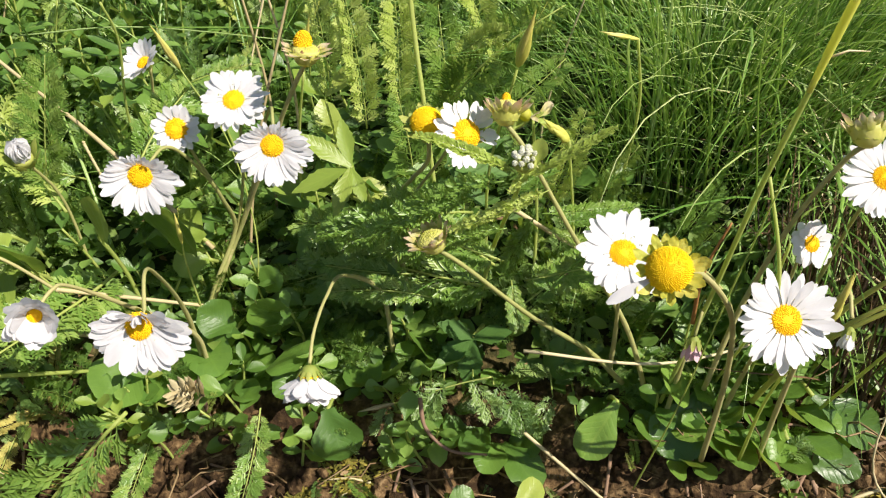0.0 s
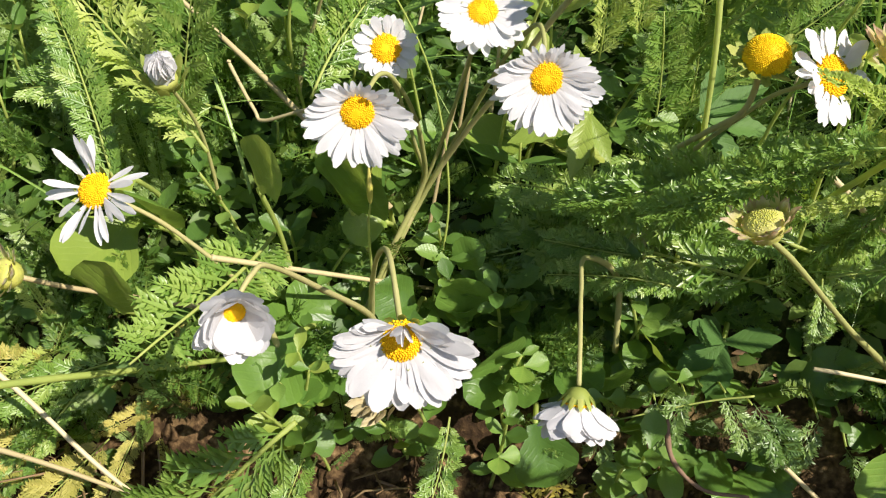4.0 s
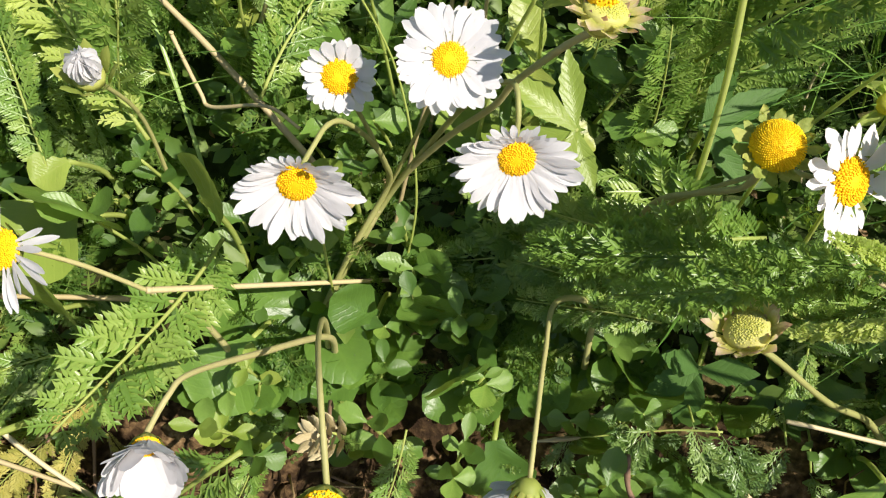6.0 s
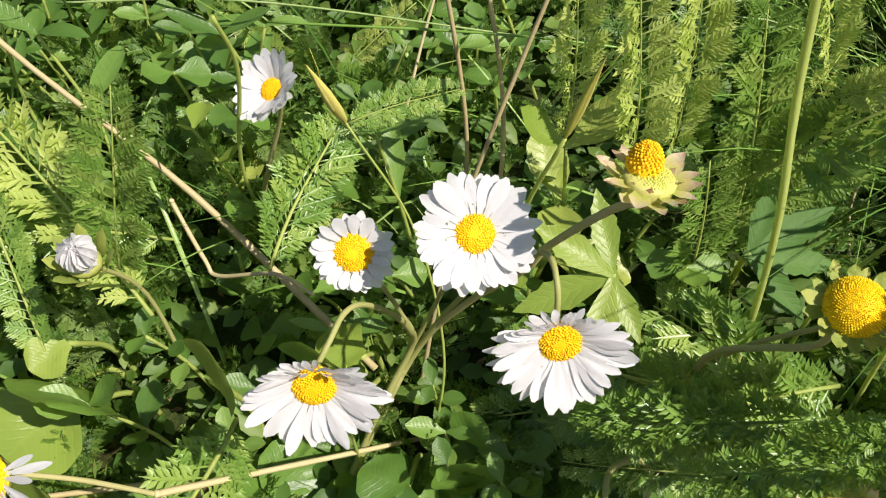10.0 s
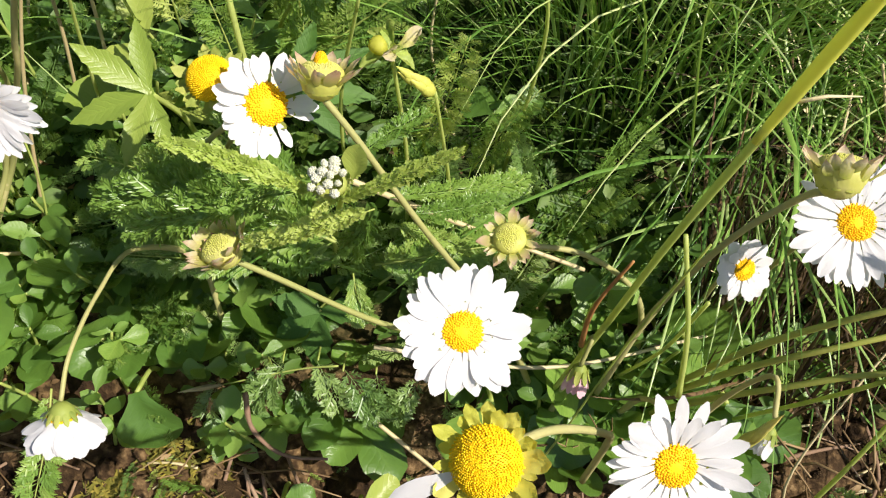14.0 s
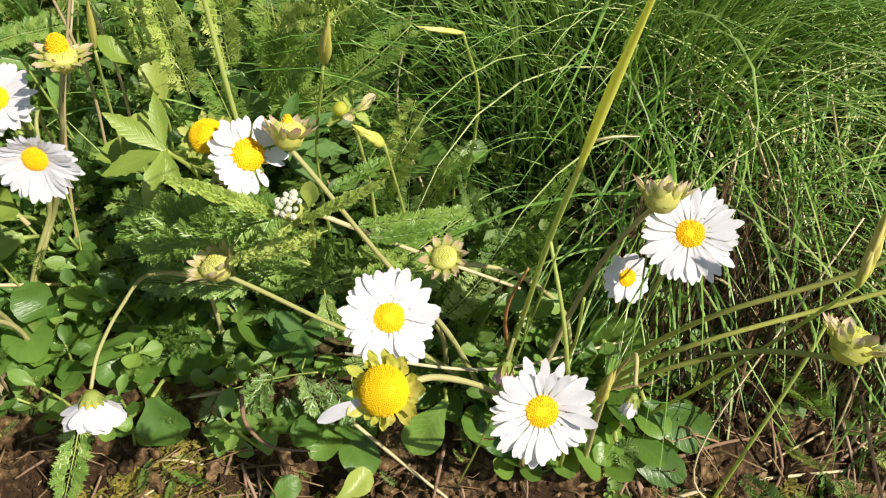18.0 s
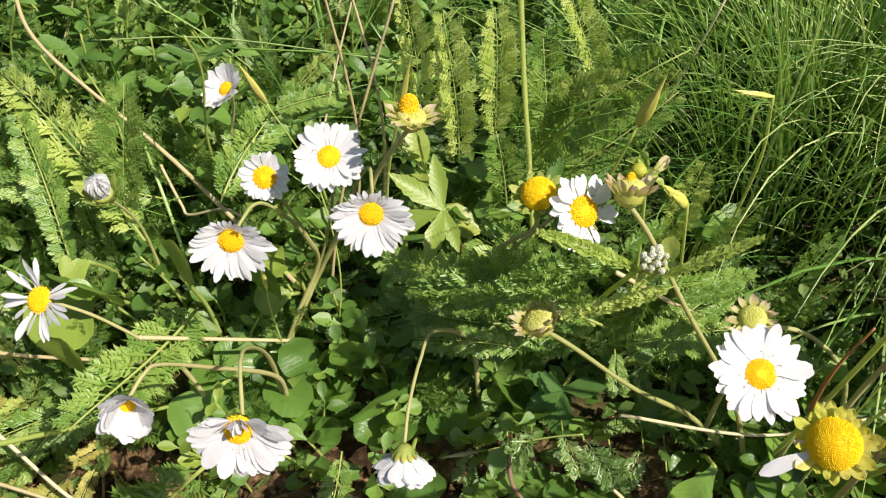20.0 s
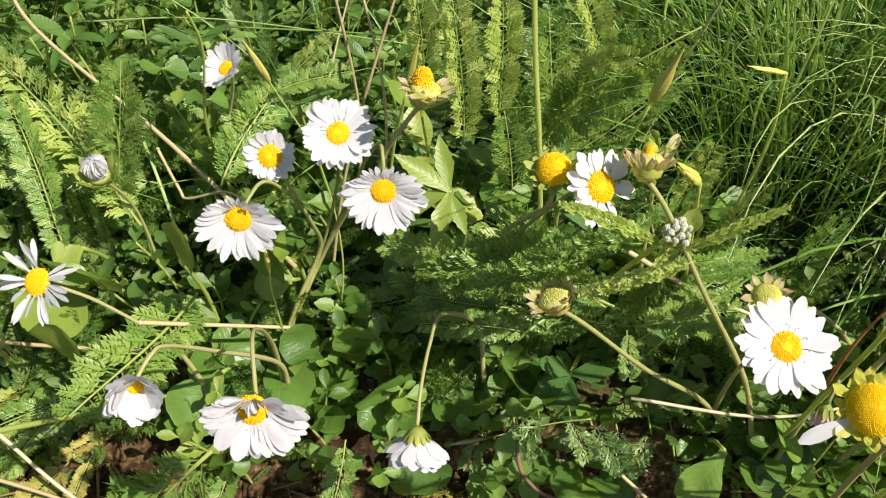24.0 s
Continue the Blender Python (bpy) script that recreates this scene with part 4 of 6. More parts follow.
def budding_yarrow():
    """The upright yarrow shoot with a woolly bud between spreading leaves."""
    base = Vector((0.016, 0.262, 0.108))
    t = thing("yarrow_plant", base, "upright yarrow shoot with a woolly white bud", "plant", "yarrow plants")
    pts = [p - base for p in spline([base, (0.020, 0.246, 0.145), (0.025, 0.220, 0.180), (0.025, 0.2005, 0.199)], 6)]
    part("stem", mesh_of("stem", *tube(pts, 0.0007, 0.0007, 7, 0.15)), M_STALK, t)
    for k, (a, b, w, pale) in enumerate((((0.023, 0.2, 0.196), (0.0000, 0.1990, 0.2068), 0.9, 1),
                                      ((0.026, 0.2, 0.195), (0.0450, 0.1960, 0.2090), 0.8, 1),
                                      ((0.016, 0.214, 0.182), (-0.021, 0.219, 0.170), 1.5, 0),
                                      ((0.005, 0.228, 0.172), (-0.036, 0.238, 0.16), 1.5, 0),
                                      ((0.032, 0.205, 0.189), (0.0076, 0.2065, 0.1765), 1.0, 1),
                                      ((0.030, 0.220, 0.174), (0.0235, 0.231, 0.145), 1.3, 0),
                                      ((0.034, 0.230, 0.168), (0.066, 0.244, 0.164), 0.9, 0),
                                      ((0.038, 0.226, 0.168), (0.059, 0.232, 0.167), 1.5, 0),
                                      ((0.03, 0.206, 0.197), (0.022, 0.2, 0.191), 1.5, 1),
                                      ((0.021, 0.212, 0.187), (-0.006, 0.22, 0.179), 1.4, 0),
                                      ((0.023, 0.222, 0.167), (0.0, 0.228, 0.16), 1.5, 0),
                                      ((0.035, 0.224, 0.166), (0.052, 0.226, 0.156), 1.3, 0),
                                      ((0.027, 0.245, 0.167), (0.042, 0.262, 0.169), 1.3, 0))):
        a, b = Vector(a), Vector(b)
        size = (b - a).length
        part("frond", (COMPACT_FRONDS if pale else PALE_FRONDS)[k % 8], M_FROND_PALE if pale else M_FROND_HERO, t, along(a - base, b - a, (0, -0.6, 0.8)) @ Matrix.Diagonal((size * w * 0.82, size * 1.1, size * w * 0.82, 1)))
    part("leaf", OVAL[2], M_LEAF_PALE, t, along(Vector((0.0285, 0.2035, 0.1965)) - base, (0.15, 0.1, 1.0), (-0.3, -0.8, 0.3)) @ Matrix.Scale(0.0070, 4), "small upright oval leaf")
    crown = facing(Vector((0.025, 0.1995, 0.1995)) - base, (0, -0.5, 0.85))
    bud = part("bud", cup_mesh(0.0030, 0.0036, 0.1), M_BRACT, t, crown, "woolly white bud")
    r = random.Random(12)
    for k in range(13):
        q, a = 0.0031 * math.sqrt((k + 0.3) / 13), k * SUNFLOWER
        n = Vector((math.cos(a) * q * 160, math.sin(a) * q * 160, 1.0)) + Vector((r.uniform(-0.3, 0.3), r.uniform(-0.3, 0.3), 0))
        m = facing((math.cos(a) * q, math.sin(a) * q, 0.0022 * (1 - (q / 0.0036) ** 2) + r.uniform(0, 0.0006)), n)
        part("bud_head", disc_mesh(0.0008 * r.uniform(0.7, 1.2), 0.0012, 40, 0.17), M_WOOL, bud, m)


budding_yarrow()


def closed_bud(at, way, size, label):
    """A daisy bud: white petals folded into an egg, in a green cup on a thin stem."""
    at = Vector(at)
    base = on_ground(at.x + 0.004, at.y + 0.020, -0.003)
    t = thing("flower_bud", base, label, "bud")
    part("stem", mesh_of("stem", *tube([p - base for p in spline([base, base.lerp(at, 0.6) + Vector((0.001, 0.006, 0.002)), at], 6)], 0.0006, 0.0005)), M_STEM, t)
    m = facing(at - base, way)
    cup = part("involucre", cup_mesh(size * 0.37, size * 0.45), M_BRACT, t, m)
    for k in range(8):
        a = k * 0.785
        part("bract", BRACT, M_BRACT, cup, along((math.cos(a) * size * 0.36, math.sin(a) * size * 0.36, -size * 0.3), (math.cos(a) * 0.25, math.sin(a) * 0.25, 1), (math.cos(a), math.sin(a), 0)) @ Matrix.Scale(size * 0.75, 4))
    for k in range(18):
        a, q = k * 2.4, 0.33 * (1 - 0.6 * (k % 3) / 3)
        part("petal", PETALS[k % 6], M_PETAL, t, m @ along((math.cos(a) * size * q, math.sin(a) * size * q, -0.1 * size), (-math.cos(a) * 0.22, -math.sin(a) * 0.22, 1), (math.cos(a), math.sin(a), 0.2)) @ Matrix.Diagonal((size * 2.1, size * 0.95, size, 1)))


closed_bud((-0.133, 0.259, 0.175), (0.1, -0.4, 0.85), 0.0095, "closed white daisy bud among yarrow leaves")

# yarrow scattered through the turf
for k in range(37):
    x = rng.uniform(-0.27, 0.10)
    y = rng.uniform(0.262, 0.50)
    if x > 0.045 and y > 0.275:
        x -= 0.16
    yarrow(x, y, rng.randint(3, 6), rng.uniform(0.032, 0.052) * (1.25 if y > 0.3 and x > -0.07 else 1.0), 500 + k, (0, 0), None)
for k in range(18):
    x = rng.uniform(-0.24, -0.085)
    y = rng.uniform(0.236, 0.266)
    yarrow(x, y, rng.randint(2, 4), rng.uniform(0.022, 0.036), 700 + k)
for k in range(5):
    yarrow(rng.uniform(-0.02, 0.055), rng.uniform(0.236, 0.27), rng.randint(3, 5), rng.uniform(0.022, 0.038), 760 + k)
for k in range(12):
    yarrow(rng.uniform(0.13, 0.30), rng.uniform(0.22, 0.34), rng.randint(2, 4), rng.uniform(0.025, 0.045), 790 + k)
for k in range(14):
    yarrow(rng.uniform(-0.11, 0.03), rng.uniform(0.228, 0.266), rng.randint(2, 4), rng.uniform(0.016, 0.030), 900 + k)
for k in range(14):
    yarrow(rng.uniform(0.12, 0.24), rng.uniform(0.188, 0.226), rng.randint(2, 4), rng.uniform(0.010, 0.020), 860 + k)
for k in range(14):
    yarrow(rng.uniform(0.10, 0.32), rng.uniform(0.36, 0.52), rng.randint(3, 5), rng.uniform(0.05, 0.08), 820 + k)


for k in range(6):
    x, y = rng.uniform(-0.215, -0.135), rng.uniform(0.208, 0.238)
    p = on_ground(x, y, 0.004)
    frond_at(p, p + Vector((rng.uniform(-0.03, 0.025), rng.uniform(-0.022, 0.0), rng.uniform(0.0, 0.022))), rng.uniform(1.2, 1.8), dry=k % 3 > 0, k=k % 8)


for k in range(34):
    yarrow(rng.uniform(-0.24, -0.125), rng.uniform(0.205, 0.246), rng.randint(3, 5), rng.uniform(0.014, 0.026), 1900 + k, (0, -0.1), M_FROND_DRY if k % 3 else None)


# ---- broad-leaved herbs ----
def herb(x, y, height, pairs, size, seed, mat=None, meshes=None, name="herb_plant", label="low herb with small oval green leaves in pairs", lean=(0, 0)):
    """A short stem with leaves in pairs and a tuft at its top."""
    r = random.Random(seed)
    base = on_ground(x, y, -0.002)
    t = thing(name, base, label, "plant", "low herbs")
    top = Vector((r.uniform(-0.4, 0.4) * height + lean[0] * height, -0.35 * height * r.random() + lean[1] * height, height))
    pts = spline([(0, 0, 0), top * 0.5 + Vector((r.uniform(-0.1, 0.1), 0.05, 0)) * height, top], 4)
    part("stem", mesh_of("stem", *tube(pts, 0.0006, 0.0004, 5)), M_STALK, t)
    for k in range(pairs):
        s = 0.25 + 0.75 * k / max(1, pairs - 1)
        p = pts[min(len(pts) - 1, int(s * (len(pts) - 1)))]
        for e in (0, 1):
            a = k * 1.57 + e * math.pi + r.uniform(-0.4, 0.4)
            d = Vector((math.cos(a), math.sin(a) - 0.15, 0.15 + 0.5 * s))
            z = size * r.uniform(0.75, 1.2) * (1.1 - 0.35 * s)
            part("leaf", (meshes or OVAL)[r.randrange(4)], mat or M_HERB, t, along(p, d, (0, -0.35, 0.9)) @ Matrix.Scale(z, 4))
    return t


def rosette(x, y, count, size, seed, meshes=None, mat=None, label="rosette of spoon-shaped glossy green daisy leaves", facing_front=0.35, rise=(0.25, 0.9), name="daisy_rosette"):
    r = random.Random(seed)
    base = on_ground(x, y, -0.001)
    t = thing(name, base, label, "plant", "leaf rosettes")
    for k in range(count):
        a = 2 * math.pi * (k + 0.5 * r.random()) / count
        e = r.uniform(*rise)
        d = Vector((math.cos(a) * math.cos(e), math.sin(a) * math.cos(e) - facing_front, math.sin(e)))
        z = size * r.uniform(0.75, 1.2)
        part("leaf", (meshes or SPOON)[r.randrange(4)], mat or M_LEAF, t, along((0, 0, 0.001 * k), d, (0.1 * math.cos(a), -0.5, 0.85)) @ Matrix.Scale(z, 4))
    return t


def clover(x, y, height, size, seed, lean=(0, -0.3)):
    r = random.Random(seed)
    base = on_ground(x, y, -0.002)
    t = thing("clover_plant", base, "clover leaf of three round green leaflets", "plant", "clover leaves")
    top = Vector((lean[0] * height, lean[1] * height, height))
    part("stem", mesh_of("stem", *tube(spline([(0, 0, 0), top * 0.5 + Vector((0, 0.1 * height, 0)), top], 4), 0.0005, 0.0004, 5)), M_STALK, t)
    for k in range(3):
        a = 2.094 * k + r.random()
        d = Vector((math.cos(a), math.sin(a) * 0.8, -0.5 * math.sin(a) * 0.6 + 0.1))
        part("leaflet", LEAFLET[r.randrange(3)], M_LEAF, t, along(top, d, (0, -0.6, 0.8)) @ Matrix.Scale(size * r.uniform(0.9, 1.1), 4))
    return t


def leaf_at(a, b, kind=None, mat=None, label="broad spoon-shaped green leaf", wide=1.0, normal=(0.0, -0.7, 0.7), k=None):
    """A broad leaf from its base a to its tip b, with a stalk down to the ground."""
    a, b = Vector(a), Vector(b)
    base = on_ground(a.x * 0.97 + 0.001, a.y + 0.014, -0.002)
    t = thing("broad_leaf", base, label, "leaf", "broad leaves")
    size = (b - a).length
    part("stem", mesh_of("stem", *tube(spline([(0, 0, 0), (a - base) * 0.5 + Vector((0, 0.003, 0.002)), a - base], 4), 0.0008, 0.0007, 6)), M_STALK, t)
    ms = kind or ROUND
    part("leaf", ms[rng.randrange(len(ms)) if k is None else k], mat or M_LEAF, t, along(a - base, b - a, normal) @ Matrix.Diagonal((size * wide, size, size, 1)))


# leaf green with the shade between the plants put into the colour
M_LEAF_SHADED = plant("leaf_shaded_green", [(0.0, (0.035, 0.10, 0.014)), (0.5, (0.065, 0.16, 0.022)), (1.0, (0.11, 0.23, 0.035))], (0.2, 0.4, 0.02), 0.25, 0.65, 34, 5, 0.3, veins=0.05)
# large leaves that can be told apart
leaf_at((0.062, 0.224, 0.100), (0.050, 0.213, 0.084), SPOON, wide=1.1, k=0)
leaf_at((0.060, 0.246, 0.106), (0.038, 0.240, 0.104), SPOON, wide=1.1, label="reddish-green leaf lying flat", k=1)
leaf_at((-0.022, 0.250, 0.120), (-0.018, 0.246, 0.140), ROUND, wide=1.0, k=0)
leaf_at((-0.056, 0.250, 0.110), (-0.057, 0.246, 0.127), ROUND, wide=0.9, k=1)
leaf_at((-0.058, 0.256, 0.124), (-0.056, 0.250, 0.134), ROUND, wide=0.9, k=2)
leaf_at((-0.046, 0.238, 0.104), (-0.050, 0.230, 0.120), ROUND, wide=1.0, k=3)
leaf_at((-0.070, 0.250, 0.112), (-0.078, 0.244, 0.124), ROUND, k=0)
leaf_at((-0.076, 0.244, 0.102), (-0.080, 0.236, 0.090), ROUND, wide=1.0, k=2)
leaf_at((-0.100, 0.240, 0.112), (-0.112, 0.228, 0.098), SPOON, wide=1.5, k=2)
leaf_at((-0.088, 0.258, 0.140), (-0.084, 0.246, 0.160), ROUND, wide=1.0, k=1)
leaf_at((-0.142, 0.258, 0.132), (-0.140, 0.244, 0.156), ROUND, wide=0.95, mat=M_LEAF, k=3)
leaf_at((-0.148, 0.238, 0.118), (-0.146, 0.226, 0.136), ROUND, wide=1.0, mat=M_LEAF_PALE, label="pale yellow-green rounded leaf", k=0)
leaf_at((-0.110, 0.250, 0.150), (-0.104, 0.240, 0.166), ROUND, wide=0.9, mat=M_LEAF_PALE, label="pale yellow-green rounded leaf", k=1)
leaf_at((-0.036, 0.228, 0.094), (-0.030, 0.214, 0.082), ROUND, wide=1.0, k=2)
leaf_at((0.004, 0.206, 0.068), (0.013, 0.209, 0.075), SPOON, wide=1.3, label="grey-green leaf low on the earth bank", k=3)
leaf_at((0.026, 0.206, 0.069), (0.038, 0.211, 0.077), SPOON, wide=1.0, mat=M_LEAF_PALE, label="bright green leaf low on the earth bank", k=1)
leaf_at((0.126, 0.223, 0.103), (0.151, 0.215, 0.090), SPOON, wide=0.95, k=0)
leaf_at((0.118, 0.216, 0.090), (0.140, 0.210, 0.080), SPOON, wide=0.8, k=2)
leaf_at((0.134, 0.237, 0.114), (0.161, 0.229, 0.103), SPOON, wide=1.0, mat=M_LEAF_PALE, k=4)
leaf_at((0.110, 0.236, 0.106), (0.116, 0.224, 0.130), SPOON, wide=1.3, k=3)
leaf_at((0.100, 0.226, 0.098), (0.094, 0.206, 0.074), SPOON, wide=1.6, k=1)
leaf_at((0.112, 0.232, 0.120), (0.123, 0.224, 0.108), SPOON, wide=1.4, k=0)
leaf_at((0.088, 0.232, 0.104), (0.074, 0.220, 0.108), SPOON, wide=1.3, k=2)
leaf_at((0.090, 0.228, 0.100), (0.078, 0.212, 0.086), SPOON, wide=1.4, k=4)

leaf_at((-0.150, 0.264, 0.130), (-0.163, 0.244, 0.122), ROUND, wide=1.0, mat=M_LEAF_PALE, label="large pale lobed leaf", k=3)
leaf_at((-0.149, 0.266, 0.142), (-0.155, 0.258, 0.142), ROUND, wide=1.1, mat=M_LEAF_PALE, label="pale yellow-green rounded leaf", k=1)
leaf_at((-0.081, 0.266, 0.140), (-0.086, 0.258, 0.152), ROUND, wide=1.0, mat=M_LEAF_PALE, label="pale yellow-green rounded leaf", k=0)
leaf_at((-0.079, 0.262, 0.134), (-0.088, 0.254, 0.138), ROUND, wide=1.0, mat=M_LEAF_PALE, label="pale yellow-green rounded leaf", k=2)


def palm_leaf(c, tips, mat, wide, label):
    """A leaf cut into spreading lobes that meet at its stalk."""
    c = Vector(c)
    base = on_ground(c.x + 0.006, c.y + 0.02, -0.002)
    t = thing("palmate_leaf", base, label, "leaf")
    part("stem", mesh_of("stem", *tube(spline([(0, 0, 0), (c - base) * 0.6 + Vector((0.002, 0.004, 0)), c - base], 5), 0.0009, 0.0007)), M_STALK, t)
    for k, q in enumerate(tips):
        d = Vector(q) - c
        part("lobe", TOOTHED[k % 3], mat, t, along(c - base - d * 0.05, d, (0, -0.6, 0.8)) @ Matrix.Diagonal((d.length * wide, d.length, d.length * 0.6, 1)))


palm_leaf((-0.027, 0.267, 0.167), ((-0.045, 0.269, 0.180), (-0.031, 0.279, 0.182), (-0.049, 0.262, 0.160), (-0.032, 0.250, 0.156), (-0.021, 0.255, 0.158)), M_LEAF_PALE, 0.62, "light green palmate leaf with toothed lobes")
palm_leaf((0.006, 0.282, 0.160), ((0.028, 0.292, 0.168), (0.030, 0.284, 0.156), (0.022, 0.274, 0.146), (0.012, 0.292, 0.176)), M_LEAF_SHADED, 0.6, "palmate leaf with shade put into its dark green")
palm_leaf((0.014, 0.244, 0.112), ((0.002, 0.240, 0.122), (0.012, 0.236, 0.094), (0.028, 0.240, 0.118), (0.000, 0.238, 0.104)), M_LEAF_SHADED, 0.9, "lobed leaf with shade put into its dark green")

herb(-0.1084, 0.3103, 0.042, 4, 0.012, 31, M_LEAF_PALE, label="upright whorled shoot of pale green leaves")
herb(-0.040, 0.300, 0.055, 3, 0.022, 33, M_LEAF_PALE, label="upright shoot of light green pointed leaves")
herb(-0.100, 0.238, 0.034, 4, 0.009, 35, M_LEAF_PALE, label="yellow-green budding shoot with small leaves")
herb(-0.103, 0.228, 0.036, 5, 0.009, 36, M_LEAF_PALE, label="yellow-green budding shoot with small leaves")
clover(0.064, 0.300, 0.040, 0.0105, 41)
clover(0.060, 0.292, 0.040, 0.0100, 42)
clover(0.088, 0.244, 0.040, 0.0085, 43)
clover(-0.130, 0.330, 0.040, 0.009, 44)
for k in range(26):
    x, y = rng.uniform(-0.27, 0.0), rng.uniform(0.26, 0.46)
    clover(x, y, rng.uniform(0.015, 0.038), rng.uniform(0.006, 0.010), 900 + k, (rng.uniform(-0.3, 0.3), -0.4))
for k in range(12):
    x, y = rng.uniform(-0.095, 0.0), rng.uniform(0.226, 0.262)
    clover(x, y, rng.uniform(0.010, 0.026), rng.uniform(0.005, 0.0085), 940 + k, (rng.uniform(-0.3, 0.3), -0.4))
for k in range(95):
    x, y = rng.uniform(-0.28, -0.02), rng.uniform(0.25, 0.48)
    herb(x, y, rng.uniform(0.022, 0.046), rng.randint(3, 5), rng.uniform(0.008, 0.014), 1000 + k)
for k in range(22):
    x, y = rng.uniform(-0.11, 0.01), rng.uniform(0.224, 0.272)
    herb(x, y, rng.uniform(0.014, 0.034), rng.randint(3, 4), rng.uniform(0.007, 0.012), 1100 + k, meshes=OVAL)
for k in range(40):
    x, y = rng.uniform(-0.26, -0.04), rng.uniform(0.27, 0.48)
    herb(x, y, rng.uniform(0.03, 0.06), rng.randint(3, 5), rng.uniform(0.014, 0.022), 1150 + k, meshes=NARROW, label="herb with narrow pointed green leaves")
for k in range(15):
    x, y = rng.uniform(-0.10, 0.03), rng.uniform(0.236, 0.264)
    rosette(x, y, rng.randint(3, 6), rng.uniform(0.014, 0.024), 1200 + k)
for k in range(14):
    x, y = rng.uniform(0.060, 0.160), rng.uniform(0.226, 0.256)
    rosette(x, y, rng.randint(4, 6), rng.uniform(0.013, 0.021), 1250 + k)
for k in range(7):
    rosette(rng.uniform(0.086, 0.132), rng.uniform(0.216, 0.229), rng.randint(4, 6), rng.uniform(0.013, 0.019), 1280 + k)
for k in range(14):
    x, y = rng.uniform(0.06, 0.14), rng.uniform(0.224, 0.255)
    herb(x, y, rng.uniform(0.015, 0.03), 3, rng.uniform(0.007, 0.012), 1300 + k)


for x, y, z, dx, dz, size in ((0.014, 0.234, 0.103, 0.3, -0.5, 0.017), (0.004, 0.234, 0.101, -0.5, -0.5, 0.017), (0.021, 0.232, 0.101, 0.6, -0.6, 0.019), (-0.004, 0.234, 0.099, 0.2, -0.9, 0.015), (0.030, 0.234, 0.097, 0.1, -0.9, 0.017), (0.042, 0.236, 0.093, -0.5, -0.7, 0.017), (-0.014, 0.234, 0.093, -0.4, -0.7, 0.015), (0.050, 0.232, 0.087, 0.5, -0.6, 0.015)):
    base = on_ground(x, y + 0.014, -0.001)
    t = thing("lacy_leaf", base, "small lacy green leaf hanging in the shade", "leaf", "lacy leaves")
    part("stem", mesh_of("stem", *tube(spline([(0, 0, 0), (Vector((x, y, z)) - base) * 0.5 + Vector((0, 0.002, 0.002)), Vector((x, y, z)) - base], 4), 0.0004, 0.0003, 5)), M_STALK, t)
    part("blade", LACY[rng.randrange(3)], M_FROND, t, along(Vector((x, y, z)) - base, (dx, -0.5, dz), (0, -0.7, 0.6)) @ Matrix.Scale(size, 4))


# ---- the low mass under the plants ----
def mass(name, raw, poses, mat, label, category):
    """Many small pieces of the given shapes in one mesh."""
    vs, fs, o = [], [], 0
    arrays = [(np.array([tuple(p) for p in v]), f) for v, f in raw]
    for k, m in enumerate(poses):
        v, f = arrays[k % len(arrays)]
        mm = np.array(m)
        vs.append(v @ mm[:3, :3].T + mm[:3, 3])
        fs.extend(tuple(i + o for i in q) for q in f)
        o += len(v)
    ob = new(name, with_material(mesh_of(name, np.vstack(vs).tolist(), fs), mat))
    return tagged(ob, label, category, kind="stuff")


def leafy_poses(count, x0, x1, y0, y1, h0, h1, s0, s1, seed, keep=None):
    r = random.Random(seed)
    out = []
    while len(out) < count:
        x, y = r.uniform(x0, x1), r.uniform(y0, y1)
        if keep and not keep(x, y, r):
            continue
        a, e = r.uniform(0, 6.283), r.uniform(-0.2, 1.0)
        d = Vector((math.cos(a) * math.cos(e), math.sin(a) * math.cos(e), math.sin(e)))
        out.append(along(on_ground(x, y, r.uniform(h0, h1)), d, (r.uniform(-0.5, 0.5), -0.6, 0.8)) @ Matrix.Scale(r.uniform(s0, s1), 4))
    return out


def edge_line(x, y, r):
    """The plants thin out towards the bare earth along an uneven edge."""
    e = 0.226 + 0.010 * noise.noise(Vector((x * 18, 3.1, 0))) + (0.008 if -0.15 < x < 0.05 else -0.004)
    if x > 0.125 and y > 0.24 and r.random() < min(1.0, (x - 0.125) / 0.03):
        return False
    if math.hypot((x - 0.078) / 0.05, (y - 0.33) / 0.055) < 1 and r.random() < 0.8:
        return False
    return y > e + 0.006 * r.random()


small_leaf = [blade(1.0, lens_profile(0.3, 0.5, 0.04, 0.2), fold=0.3, bend=0.5, across=2, steps=3, seed=k) for k in range(3)]
mass("ground_herbs", small_leaf, leafy_poses(9000, -0.32, 0.32, 0.20, 0.56, 0.0, 0.016, 0.004, 0.009, 61, edge_line), M_LOW_STUFF, "dense mat of tiny green leaves over the earth", "herbs")
tiny = [frond_lists(80 + k, 10, 0.26, 0.5, 0.7) for k in range(4)]
mass("ground_feather_leaves", tiny, leafy_poses(1100, -0.32, 0.10, 0.21, 0.56, 0.0, 0.014, 0.014, 0.026, 62, edge_line), M_LOW_STUFF, "dense low mat of feathery green yarrow leaves", "herbs")


